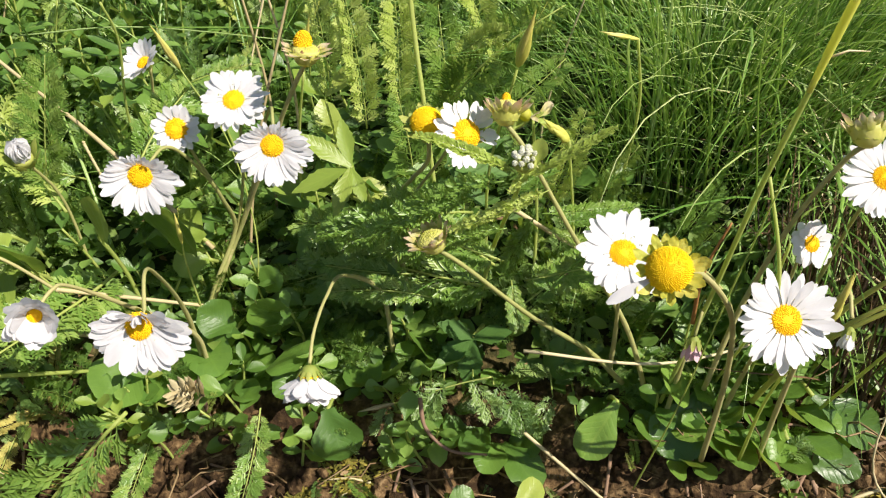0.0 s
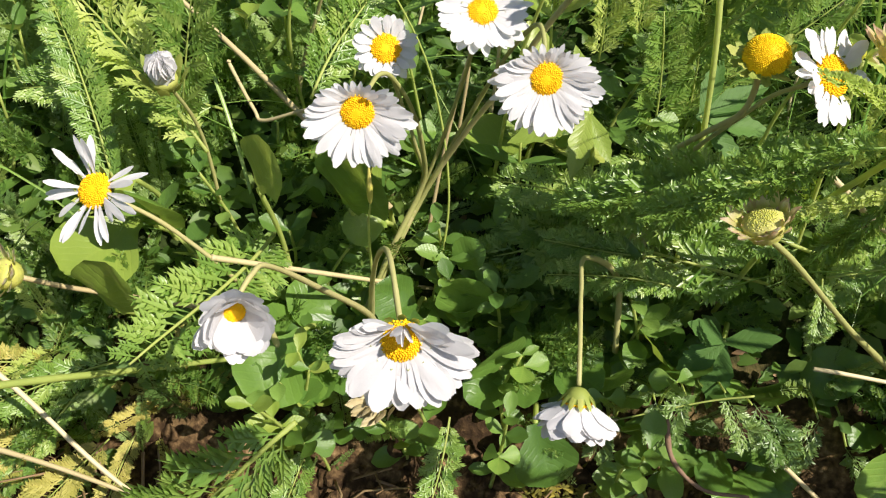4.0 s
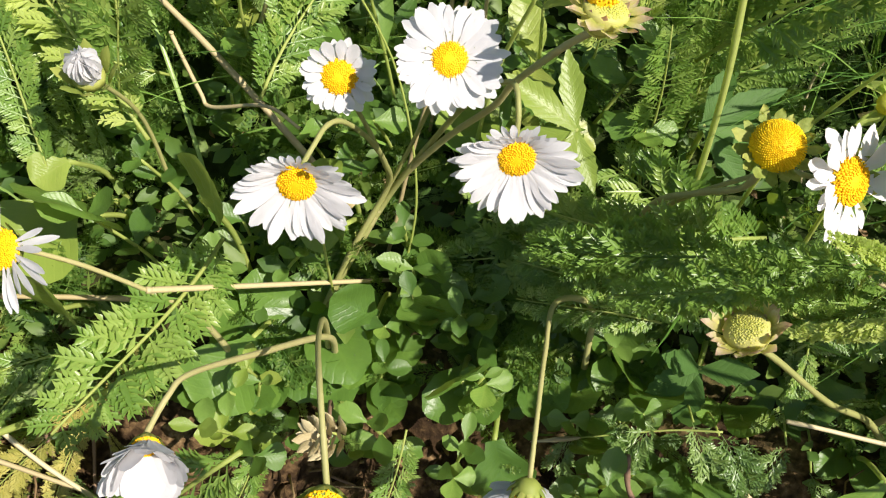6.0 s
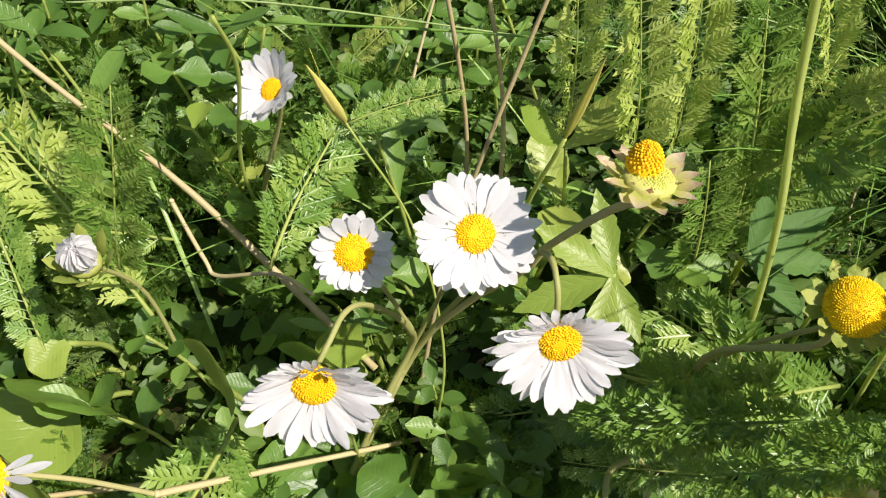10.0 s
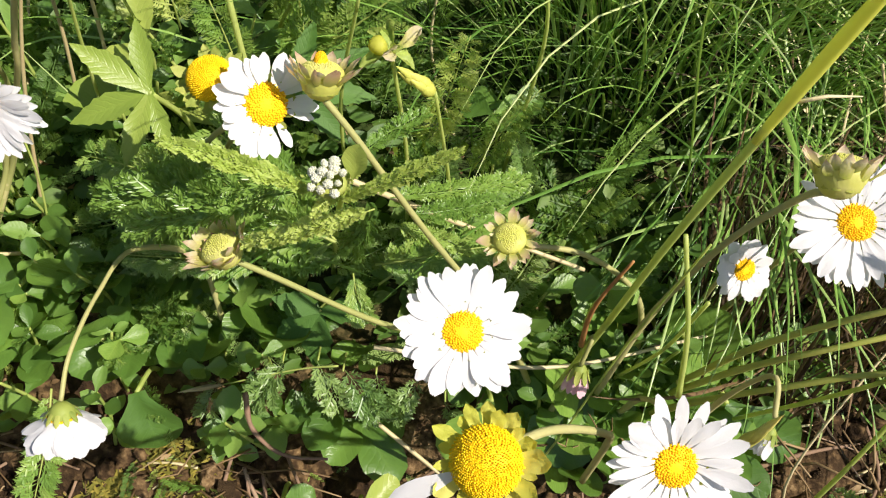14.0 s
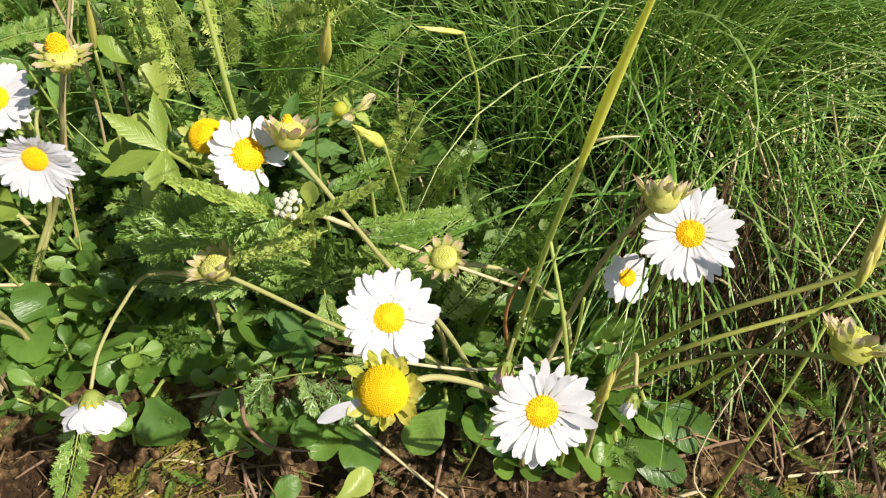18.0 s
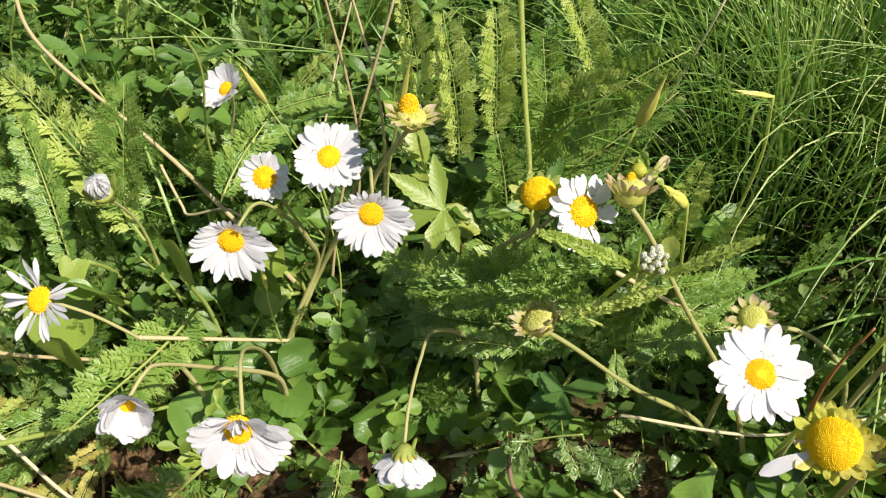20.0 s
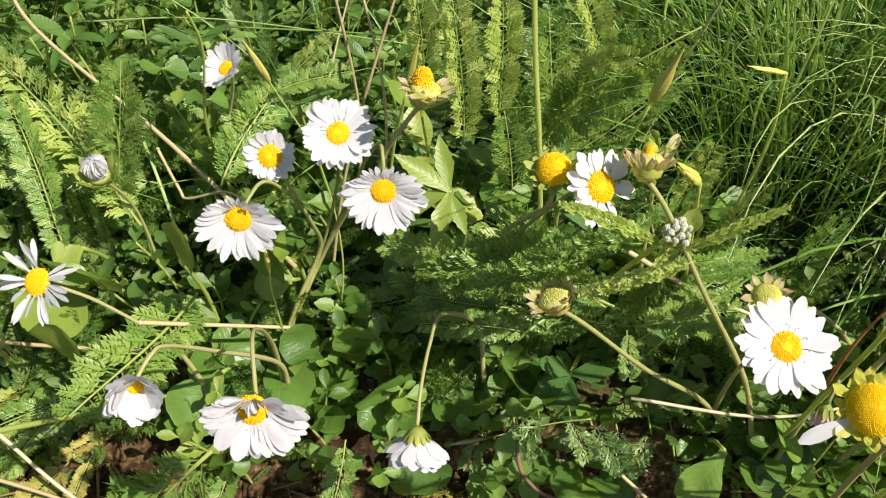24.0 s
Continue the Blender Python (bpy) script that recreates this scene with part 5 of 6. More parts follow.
# ---- grass ----
def grass_blade(base, azimuth, rise, length, width, droop, sway, steps=8, across=2):
    """Corners and faces of one grass blade: it starts at an angle of rise and bends down by droop along its length."""
    p = Vector(base)
    verts, faces = [], []
    az = azimuth
    for i in range(steps + 1):
        s = i / steps
        e = rise - droop * s ** 1.4
        az = azimuth + sway * s * s
        d = Vector((math.cos(az) * math.cos(e), math.sin(az) * math.cos(e), math.sin(e)))
        if i:
            p = p + d * length / steps
        half = width * 0.5 * (0.75 + 0.5 * s if s < 0.4 else 0.95 * (1 - ((s - 0.4) / 0.6) ** 2) + 0.02)
        x = Vector((-math.sin(az), math.cos(az), 0)) * half
        n = x.cross(d).normalized() * half * 0.6
        verts.extend((p - x + n, p, p + x + n) if across == 2 else (p - x, p + x))
    w = across + 1
    for i in range(steps):
        for k in range(across):
            a = i * w + k
            faces.append((a, a + 1, a + w + 1, a + w))
    return verts, faces


def sheaves(count, seed):
    """Feet of small sheaves of lodged grass, which lean outward from the tussock."""
    r = random.Random(seed)
    out = []
    for _ in range(count):
        x, y = r.uniform(0.125, 0.30), r.uniform(0.275, 0.37)
        out.append((x, y, math.atan2(y - 0.36, x - 0.15) + r.gauss(0, 0.4)))
    return out


SHEAVES = sheaves(34, 91)


def blade_settings(r, kind):
    """Where a blade of a kind starts and how it grows."""
    if kind == "tuft":
        x, y = r.gauss(0.145, 0.034), r.gauss(0.360, 0.028)
        az = math.atan2(y - 0.37, x - 0.12) + r.uniform(-0.7, 0.7)
        return (x, y), az, r.uniform(0.95, 1.5), r.uniform(0.08, 0.17), r.uniform(0.0006, 0.0012), r.uniform(0.3, 1.5), r.uniform(-0.5, 0.5)
    if kind == "lodged":
        x, y, way = SHEAVES[int(r.random() ** 1.3 * len(SHEAVES))]
        return (x + r.gauss(0, 0.008), y + r.gauss(0, 0.007)), way + r.gauss(0, 0.17), r.uniform(0.45, 1.15), r.uniform(0.07, 0.125) * (1.7 if math.sin(way) > -0.4 else 1.0), r.uniform(0.0005, 0.0011), r.uniform(0.7, 1.8), r.uniform(-0.5, 0.5)
    if kind == "drape":
        x, y = r.gauss(0.122, 0.012), r.uniform(0.285, 0.38)
        return (x, y), math.pi + r.gauss(0.35, 0.45), r.uniform(0.55, 1.25), r.uniform(0.07, 0.13), r.uniform(0.0005, 0.0008), r.uniform(0.8, 1.9), r.uniform(-0.5, 0.5)
    if kind == "crown":
        x, y = r.uniform(0.13, 0.27), r.uniform(0.29, 0.40)
        return (x, y), r.choice((-0.5, 0.2, 1.2, 2.9, -2.6)) + r.gauss(0, 0.35), r.uniform(0.8, 1.35), r.uniform(0.10, 0.17), r.uniform(0.0006, 0.0011), r.uniform(0.7, 1.8), r.uniform(-0.6, 0.6)
    if kind == "broad":
        x, y = r.uniform(0.125, 0.30), r.uniform(0.26, 0.38)
        return (x, y), r.choice((math.pi, 0.0, -1.2, 1.3)) + r.uniform(-0.6, 0.6), r.uniform(0.5, 1.2), r.uniform(0.09, 0.18), r.uniform(0.0010, 0.0017), r.uniform(0.7, 1.7), r.uniform(-0.8, 0.8)
    if kind == "side":
        x, y = r.uniform(0.15, 0.32), r.uniform(0.205, 0.30)
        return (x, y), r.uniform(0.3, 2.8), r.uniform(0.8, 1.5), r.uniform(0.05, 0.11), r.uniform(0.0006, 0.0012), r.uniform(0.3, 1.4), r.uniform(-0.6, 0.6)
    # added past the right side, mostly out of view, to shade the ground beside it
    if kind == "edge":
        x, y = r.uniform(0.285, 0.43), r.uniform(0.16, 0.32)
        return (x, y), r.uniform(0, 6.28), r.uniform(1.0, 1.5), r.uniform(0.06, 0.12), r.uniform(0.0009, 0.0018), r.uniform(0.2, 1.3), r.uniform(-0.5, 0.5)
    if kind == "thatch":
        x, y = r.uniform(0.135, 0.33), r.uniform(0.236, 0.40)
        return (x, y), r.uniform(0, 6.28), r.uniform(0.05, 0.7), r.uniform(0.03, 0.08), r.uniform(0.0007, 0.0015), r.uniform(0.2, 1.0), r.uniform(-0.8, 0.8)
    if kind == "hanging":
        x, y = r.uniform(0.118, 0.21), r.uniform(0.226, 0.262)
        return (x, y), r.uniform(0, 6.28), r.uniform(1.25, 1.57), r.uniform(0.035, 0.065), r.uniform(0.0006, 0.0012), r.uniform(-0.1, 0.5), r.uniform(-0.4, 0.4)
    if kind == "thin":
        x, y = r.uniform(-0.30, 0.06), r.uniform(0.26, 0.5)
        return (x, y), r.uniform(0, 6.28), r.uniform(0.7, 1.5), r.uniform(0.04, 0.10), r.uniform(0.0007, 0.0014), r.uniform(0.2, 1.6), r.uniform(-0.7, 0.7)
    x, y = r.gauss(0.02, 0.40), 0.40 + abs(r.gauss(0, 0.42))
    return (x, y), r.uniform(0, 6.28), r.uniform(0.9, 1.5), r.uniform(0.06, 0.14), r.uniform(0.001, 0.002), r.uniform(0.3, 1.5), r.uniform(-0.6, 0.6)


def grass_mass(name, kind, count, seed, mat, label):
    r = random.Random(seed)
    verts, faces = [], []
    for _ in range(count):
        (x, y), *rest = blade_settings(r, kind)
        v, f = grass_blade(on_ground(x, y, -0.003), *rest, steps=8, across=2)
        o = len(verts)
        verts.extend(v)
        faces.extend(tuple(i + o for i in q) for q in f)
    ob = new(name, with_material(mesh_of(name, verts, faces), mat))
    return tagged(ob, label, "grass", kind="stuff")


def tussock(kind, count, seed, centre, label, mat=None):
    """A tuft of grass whose blades can be told apart."""
    r = random.Random(seed)
    base = on_ground(*centre)
    t = thing("grass_tussock", base, label, "grass", "grass tufts")
    for _ in range(count):
        (x, y), *rest = blade_settings(r, kind)
        v, f = grass_blade(on_ground(x, y, -0.003) - base, *rest)
        part("blade", mesh_of("blade", v, f), mat or M_GRASS, t)


tussock("tuft", 260, 301, (0.135, 0.355), "dense tussock of fine upright green grass")
tussock("lodged", 260, 302, (0.17, 0.30), "tangle of bent thin green grass blades")
tussock("drape", 70, 305, (0.12, 0.33), "thin green grass blades arching over a dark hollow")
tussock("broad", 34, 304, (0.16, 0.29), "long broad bent green grass blades")
tussock("crown", 230, 306, (0.19, 0.34), "long grass blades arching out of the tussock, coloured pale as if sunlit", M_GRASS_SUNLIT)
tussock("side", 120, 303, (0.23, 0.25), "tuft of slanting green grass blades")
grass_mass("tussock_grass", "tuft", 900, 311, M_GRASS_STUFF, "mass of fine green grass in a tussock")
grass_mass("bent_grass", "lodged", 460, 312, M_GRASS_STUFF, "mass of bent green grass blades")
grass_mass("slanting_grass", "side", 130, 313, M_GRASS_STUFF, "slanting green grass blades")
grass_mass("thin_grass", "thin", 240, 314, M_GRASS_STUFF, "scattered thin grass blades among herbs")
grass_mass("meadow_grass", "far", 5600, 315, M_GRASS_STUFF, "meadow grass farther up the bank")
# extra grass that blocks the sun from the lower right
grass_mass("edge_grass", "edge", 900, 318, M_GRASS_STUFF, "tall green grass added beside the tussock to shade the ground")
grass_mass("thatch", "thatch", 950, 317, M_THATCH_SHADED, "brown dead thatch at the foot of the grass, darkened as in shade")
grass_mass("dry_stalks", "hanging", 420, 319, M_THATCH_SHADED, "brown dead stalks standing under the grass, darkened as in shade")
grass_mass("dead_grass", "side", 60, 316, M_STRAW, "dry straw-coloured grass stalks")


# ---- single stalks, straws and ears ----
def strand(name, points, r0, r1, mat, label, category, group="", lump=0.12):
    base = Vector(points[0])
    pts = [p - base for p in spline(points, 8)]
    ob = new(name, with_material(mesh_of(name, *tube(pts, r0, r1, 7, lump)), mat))
    ob.matrix_basis = Matrix.Translation(base)
    return tagged(ob, label, category, group)


def straw(*points, r=0.0009, label="pale dry straw lying over the herbs", mat=None):
    return strand("straw", points, r, r * 0.7, mat or M_STRAW, label, "straw", "dry straws")


straw((-0.1245, 0.286, 0.1690), (-0.1240, 0.2855, 0.1675), (-0.1165, 0.277, 0.1590), (-0.1130, 0.274, 0.1572), (-0.0980, 0.268, 0.1640), (-0.0900, 0.266, 0.1600), r=0.0006, label="bent brown stalk beside the straw")
straw((-0.116, 0.2260, 0.1452), (-0.112, 0.2294, 0.1421), (-0.086, 0.251, 0.1225), (-0.0560, 0.2763, 0.0995), r=0.0008, label="straight pale straw lying level")
straw((-0.156, 0.162, 0.158), (-0.1430, 0.184, 0.1435), (-0.1305, 0.207, 0.1265), (-0.1165, 0.236, 0.1050), r=0.0009, mat=M_STALK, label="pale yellow-green stalk lying over the herbs")
straw((-0.210, 0.232, 0.136), (-0.173, 0.221, 0.108), (-0.150, 0.212, 0.088), (-0.130, 0.208, 0.068), r=0.0008, label="forked dry stalk bent to the earth")
straw((-0.200, 0.218, 0.092), (-0.165, 0.213, 0.086), (-0.140, 0.210, 0.078), r=0.0008)
straw((0.024, 0.236, 0.168), (0.050, 0.246, 0.146), (0.085, 0.246, 0.130), r=0.0008, label="pale straw under the yarrow shoot")
straw((0.030, 0.226, 0.120), (0.075, 0.224, 0.116), (0.120, 0.232, 0.122), r=0.0006, label="thin level grass stalk")
straw((0.030, 0.225, 0.087), (0.052, 0.216, 0.070), (0.072, 0.208, 0.056), r=0.0007, label="thin straw against the earth bank")
straw((0.066, 0.205, 0.062), (0.090, 0.200, 0.068), (0.125, 0.204, 0.066), r=0.0008)
straw((0.120, 0.205, 0.062), (0.155, 0.210, 0.075), (0.200, 0.215, 0.078), r=0.0007)
straw((0.160, 0.206, 0.060), (0.140, 0.205, 0.100), (0.178, 0.236, 0.170), r=0.0004, label="slanting pale grass stalk")
straw((0.150, 0.206, 0.062), (0.155, 0.206, 0.102), (0.164, 0.212, 0.134), (0.171, 0.220, 0.148), r=0.0007, label="slanting pale grass stalk", mat=M_STALK)
straw((-0.062, 0.300, 0.130), (-0.058, 0.296, 0.180), (-0.066, 0.290, 0.240), r=0.0006, label="upright dry brown straw stalk")
straw((-0.052, 0.304, 0.130), (-0.050, 0.300, 0.185), (-0.060, 0.292, 0.245), r=0.0006, label="upright dry brown straw stalk")
straw((-0.070, 0.272, 0.110), (-0.060, 0.276, 0.170), (-0.040, 0.280, 0.235), r=0.0006, label="thin upright green straw")
straw((-0.160, 0.330, 0.195), (-0.110, 0.322, 0.200), (-0.040, 0.315, 0.195), r=0.0003, label="thin level green grass blade", mat=M_GRASS)
straw((-0.100, 0.300, 0.206), (-0.040, 0.296, 0.205), (0.030, 0.305, 0.190), r=0.0003, label="thin level green grass blade", mat=M_GRASS)
for k in range(9):
    x, y = rng.uniform(-0.25, 0.06), rng.uniform(0.29, 0.45)
    b = on_ground(x, y, -0.002)
    straw(tuple(b), tuple(b + Vector((rng.uniform(-0.02, 0.02), rng.uniform(-0.01, 0.02), rng.uniform(0.04, 0.06)))), tuple(b + Vector((rng.uniform(-0.05, 0.05), rng.uniform(-0.02, 0.03), rng.uniform(0.08, 0.12)))), r=rng.uniform(0.0003, 0.0005), label="thin dry stalk standing in the turf")
for k in range(9):
    x, y = rng.uniform(0.13, 0.28), rng.uniform(0.23, 0.30)
    b = on_ground(x, y, 0.001)
    a = rng.uniform(0, 6.28)
    straw(tuple(b), tuple(b + Vector((0.02 * math.cos(a), 0.012 * math.sin(a), rng.uniform(0.012, 0.035)))), tuple(b + Vector((0.05 * math.cos(a), 0.025 * math.sin(a), rng.uniform(0.01, 0.07)))), r=rng.uniform(0.0004, 0.0006), label="dry stalk tangled in the grass")


def grain_mesh():
    """A husk along y, one long: a slim spindle with a keel and a drawn-out tip."""
    seg, prof = 8, ((0.02, 0.0), (0.10, 0.08), (0.155, 0.28), (0.15, 0.48), (0.09, 0.72), (0.03, 0.9), (0.006, 1.0))
    verts = [(q * math.cos(6.283 * k / seg) * (1.15 if k == 0 else 1.0), y, q * math.sin(6.283 * k / seg) * 0.7) for q, y in prof for k in range(seg)]
    faces = [(i * seg + k, i * seg + (k + 1) % seg, (i + 1) * seg + (k + 1) % seg, (i + 1) * seg + k) for i in range(len(prof) - 1) for k in range(seg)]
    return mesh_of("grain", verts, faces)


GRAIN = grain_mesh()


def grass_ear(points, tip, size, label, grains=9, awns=5, mat=None, r0=0.0006, long=0.42):
    """A grass stalk with a slim ear of overlapping husks in two rows at its end; size is the ear's width."""
    r = random.Random(len(label) + grains)
    base, top, tip = Vector(points[0]), Vector(points[-1]), Vector(tip)
    t = thing("grass_ear", base, label, "grass", "grass ears")
    part("stem", mesh_of("stem", *tube([p - base for p in spline(points, 7)], r0, r0 * 0.7, 6)), M_STALK, t)
    way = tip - top
    ahead = way.normalized()
    side = ahead.cross(Vector((0.2, -0.7, 0.6))).normalized()
    for k in range(grains):
        s = (1 - long) * k / max(1, grains - 1)
        out = Matrix.Rotation(r.uniform(-0.6, 0.6), 3, ahead) @ side * (1 if k % 2 else -1)
        fat = size * 2.3 * (1 - 0.45 * k / grains)
        z = way.length * long * r.uniform(0.9, 1.1)
        part("grain", GRAIN, mat or M_EAR, t, along(top - base + way * s + out * size * (0.06 if grains > 4 else 0.02), ahead + out * (0.03 if grains > 4 else 0.0), Matrix.Rotation(r.uniform(-0.5, 0.5), 3, ahead) @ ahead.cross(out)) @ Matrix.Diagonal((fat, z, fat, 1)))
    for k in range(awns):
        out = Matrix.Rotation(k * 1.9, 3, ahead) @ side
        p = top - base + way * (0.6 + 0.1 * (k % 3))
        q = p + (ahead + out * 0.22) * way.length * 0.5
        part("awn", mesh_of("awn", *tube([p, p.lerp(q, 0.5) + out * 0.0003, q], 0.00012, 0.00005, 4)), M_EAR, t)


grass_ear([(-0.066, 0.262, 0.105), (-0.062, 0.266, 0.140), (-0.068, 0.271, 0.174), (-0.0805, 0.272, 0.2000)], (-0.0850, 0.2645, 0.2165), 0.0036, "drooping golden grass ear beside a daisy", grains=3, awns=1, r0=0.00035, long=0.88)
grass_ear([(0.020, 0.280, 0.120), (0.020, 0.268, 0.165), (0.027, 0.252, 0.206)], (0.031, 0.243, 0.226), 0.0050, "golden-green grass ear on a thin stalk", grains=3, awns=1, long=0.88)
grass_ear([(0.128, 0.220, 0.100), (0.134, 0.196, 0.150), (0.1432, 0.176, 0.2005)], (0.1420, 0.176, 0.2255), 0.0040, "large golden grass ear on a tall stalk", grains=14, awns=0, r0=0.0006, long=0.42)
grass_ear([(0.098, 0.205, 0.092), (0.096, 0.192, 0.130), (0.094, 0.168, 0.172)], (0.094, 0.163, 0.190), 0.0038, "small golden closed ear above the leaf rosette", grains=5, awns=0, long=0.6)
grass_ear([(0.052, 0.262, 0.110), (0.048, 0.256, 0.150), (0.043, 0.246, 0.185)], (0.034, 0.243, 0.193), 0.0046, "small buff seed head on a thin stalk", grains=6, awns=0, long=0.55)
grass_ear([(0.066, 0.290, 0.125), (0.070, 0.275, 0.180), (0.064, 0.260, 0.212)], (0.052, 0.256, 0.215), 0.0022, "small buff seed head on an arching stalk", grains=6, awns=0, long=0.55)
grass_ear([(-0.050, 0.290, 0.125), (-0.046, 0.280, 0.170), (-0.040, 0.268, 0.200)], (-0.035, 0.262, 0.222), 0.0030, "yellow-green grass ear among light leaves", grains=3, awns=1, long=0.88)


def sheathed_ear(points, label):
    """A grass stalk whose ear still swells inside its smooth sheath, with a narrow blade parting from it."""
    base = Vector(points[0])
    pts = [p - base for p in spline(points, 8)]
    t = thing("grass_ear", base, label, "grass", "grass ears")
    split = int(len(pts) * 0.62)
    part("stem", mesh_of("stem", *tube(pts[:split + 1], 0.0007, 0.0007, 8, 0.04)), M_STALK, t)
    part("sheath", mesh_of("sheath", *tube(pts[split - 1:], lambda s: 0.0007 + 0.0003 * smooth(0.0, 0.35, s) - 0.0006 * smooth(0.45, 1.0, s), 0, 10, 0.03)), M_SHEATH, t, label="swollen yellow-green sheath")
    p = pts[split + 2]
    part("blade", mesh_of("blade", *tube([p, p + Vector((0.004, -0.001, 0.002)), p + Vector((0.009, 0.0, 0.0015))], 0.0004, 0.0001, 5)), M_STRAW, t, label="short dry blade tip")


sheathed_ear([(0.077, 0.226, 0.098), (0.0805, 0.209, 0.150), (0.0825, 0.195, 0.192), (0.0850, 0.185, 0.222), (0.0868, 0.178, 0.243), (0.0895, 0.167, 0.272)], "closed yellow ear still in its sheath on a tall stalk")

M_RUST = plant("dry_sheath_rust", [(0.0, (0.34, 0.15, 0.05)), (0.5, (0.50, 0.25, 0.08)), (1.0, (0.62, 0.38, 0.14))], (0.6, 0.3, 0.05), 0.2, 0.6, 900, 120, 0.3, mottle=0.6)
# the tall stalk in front of the grass, with a dry sheath
strand("grass_stalk", [(0.066, 0.206, 0.078), (0.073, 0.198, 0.120), (0.080, 0.193, 0.165), (0.083, 0.182, 0.205)], 0.0003, 0.0002, M_STALK, "thin green blade beside the tall stalk", "grass", "grass stalks")
strand("grass_stalk", [(0.0905, 0.186, 0.160), (0.0870, 0.186, 0.180), (0.0825, 0.190, 0.199)], 0.0006, 0.0004, M_STALK, "straight green blade leaning against the tall stalk", "grass", "grass stalks")
strand("dry_sheath", [(0.0785, 0.213, 0.140), (0.0765, 0.207, 0.156), (0.0768, 0.204, 0.167), (0.0802, 0.202, 0.180)], 0.0007, 0.0003, M_RUST, "curled orange-brown dry sheath", "leaf")
strand("grass_stalk", [(0.004, 0.268, 0.110), (0.002, 0.262, 0.153), (-0.001, 0.259, 0.188), (-0.0047, 0.262, 0.222), (-0.010, 0.264, 0.290)], 0.0007, 0.0008, M_STALK, "upright green grass stalk", "grass", "grass stalks")
strand("grass_stalk", [(0.096, 0.232, 0.100), (0.097, 0.212, 0.140), (0.093, 0.194, 0.178)], 0.0005, 0.0004, M_STALK, "thin green grass stalk", "grass", "grass stalks")
strand("grass_stalk", [(-0.106, 0.300, 0.140), (-0.108, 0.290, 0.175), (-0.101, 0.278, 0.207), (-0.101, 0.270, 0.222)], 0.0005, 0.0004, M_STALK, "thin grass blade crossing a daisy", "grass", "grass stalks")


grass_ear([(0.020, 0.230, 0.106), (0.008, 0.232, 0.101), (-0.013, 0.232, 0.093)], (-0.026, 0.231, 0.090), 0.0026, "dry straw-coloured husk with a long stalk on the herbs", grains=3, awns=0, r0=0.0003, long=0.85, mat=M_STRAW)
grass_ear([(-0.082, 0.256, 0.112), (-0.082, 0.248, 0.140), (-0.081, 0.245, 0.150)], (-0.081, 0.243, 0.163), 0.0024, "small pointed green bud standing in the herbs", grains=4, awns=1, r0=0.0004, long=0.75)


def withered_shoot(at, seed):
    """A drying shoot: a yellow-green bud among crumpled pale leaves."""
    r = random.Random(seed)
    at = Vector(at)
    base = on_ground(at.x + 0.004, at.y + 0.012, -0.002)
    t = thing("withered_shoot", base, "withering shoot with a bud among pale crumpled leaves", "plant")
    part("stem", mesh_of("stem", *tube([p - base for p in spline([base, base.lerp(at, 0.5) + Vector((0.002, 0.004, 0)), at], 6)], 0.0006, 0.0005)), M_STALK, t)
    part("bud", bulb_mesh(0.0021, 0.0034, 0.0016, 0.08), M_BRACT_YELLOW, t, facing(at - base + Vector((-0.003, -0.002, 0.003)), (-0.3, -0.4, 0.8)))
    for k in range(9):
        a = k * 0.8 + r.random()
        d = Vector((math.cos(a), -0.3 + 0.5 * math.sin(a), 0.5 * math.sin(a * 1.7) + 0.2))
        part("leaf", CRUMPLED[k % 3], M_BRACT_DRY if k % 3 == 0 else M_FROND_PALE, t, along(at - base + d * 0.0015, d, (r.uniform(-1, 1), -0.6, 0.6)) @ Matrix.Scale(r.uniform(0.005, 0.009), 4))


CRUMPLED = [mesh_of("crumpled_leaf", *blade(1.0, lens_profile(0.2, 0.5, 0.06, 0.1), fold=0.5, bend=1.2, wave=0.5, across=4, steps=7, twist=0.8, tooth=0.2, seed=k)) for k in range(3)]
withered_shoot((0.033, 0.258, 0.187), 5)


def pink_bud():
    base = on_ground(0.078, 0.226)
    at = Vector((0.078, 0.208, 0.136))
    t = thing("flower_bud", base, "closed pink-tipped daisy bud on a short stem", "bud")
    stem_part(t, base, [tuple(base), (0.080, 0.218, 0.126), (0.080, 0.211, 0.146), tuple(at + Vector((0, 0, 0.003)))])
    m = facing(at - base, (-0.1, -0.3, -0.9))
    cup = part("involucre", cup_mesh(0.0019, 0.0026), M_BRACT, t, m)
    for k in range(8):
        a = k * 0.785
        part("bract", BRACT, M_BRACT, cup, along((math.cos(a) * 0.0018, math.sin(a) * 0.0018, -0.0014), (math.cos(a) * 0.15, math.sin(a) * 0.15, 1), (math.cos(a), math.sin(a), 0)) @ Matrix.Scale(0.0034, 4))
    for k in range(12):
        a = k * 0.524
        part("petal", PETALS[k % 6], M_PINK, t, m @ along((math.cos(a) * 0.002, math.sin(a) * 0.002, 0), (math.cos(a) * 0.25, math.sin(a) * 0.25, 1), (math.cos(a), math.sin(a), 0)) @ Matrix.Scale(0.0048, 4))


pink_bud()


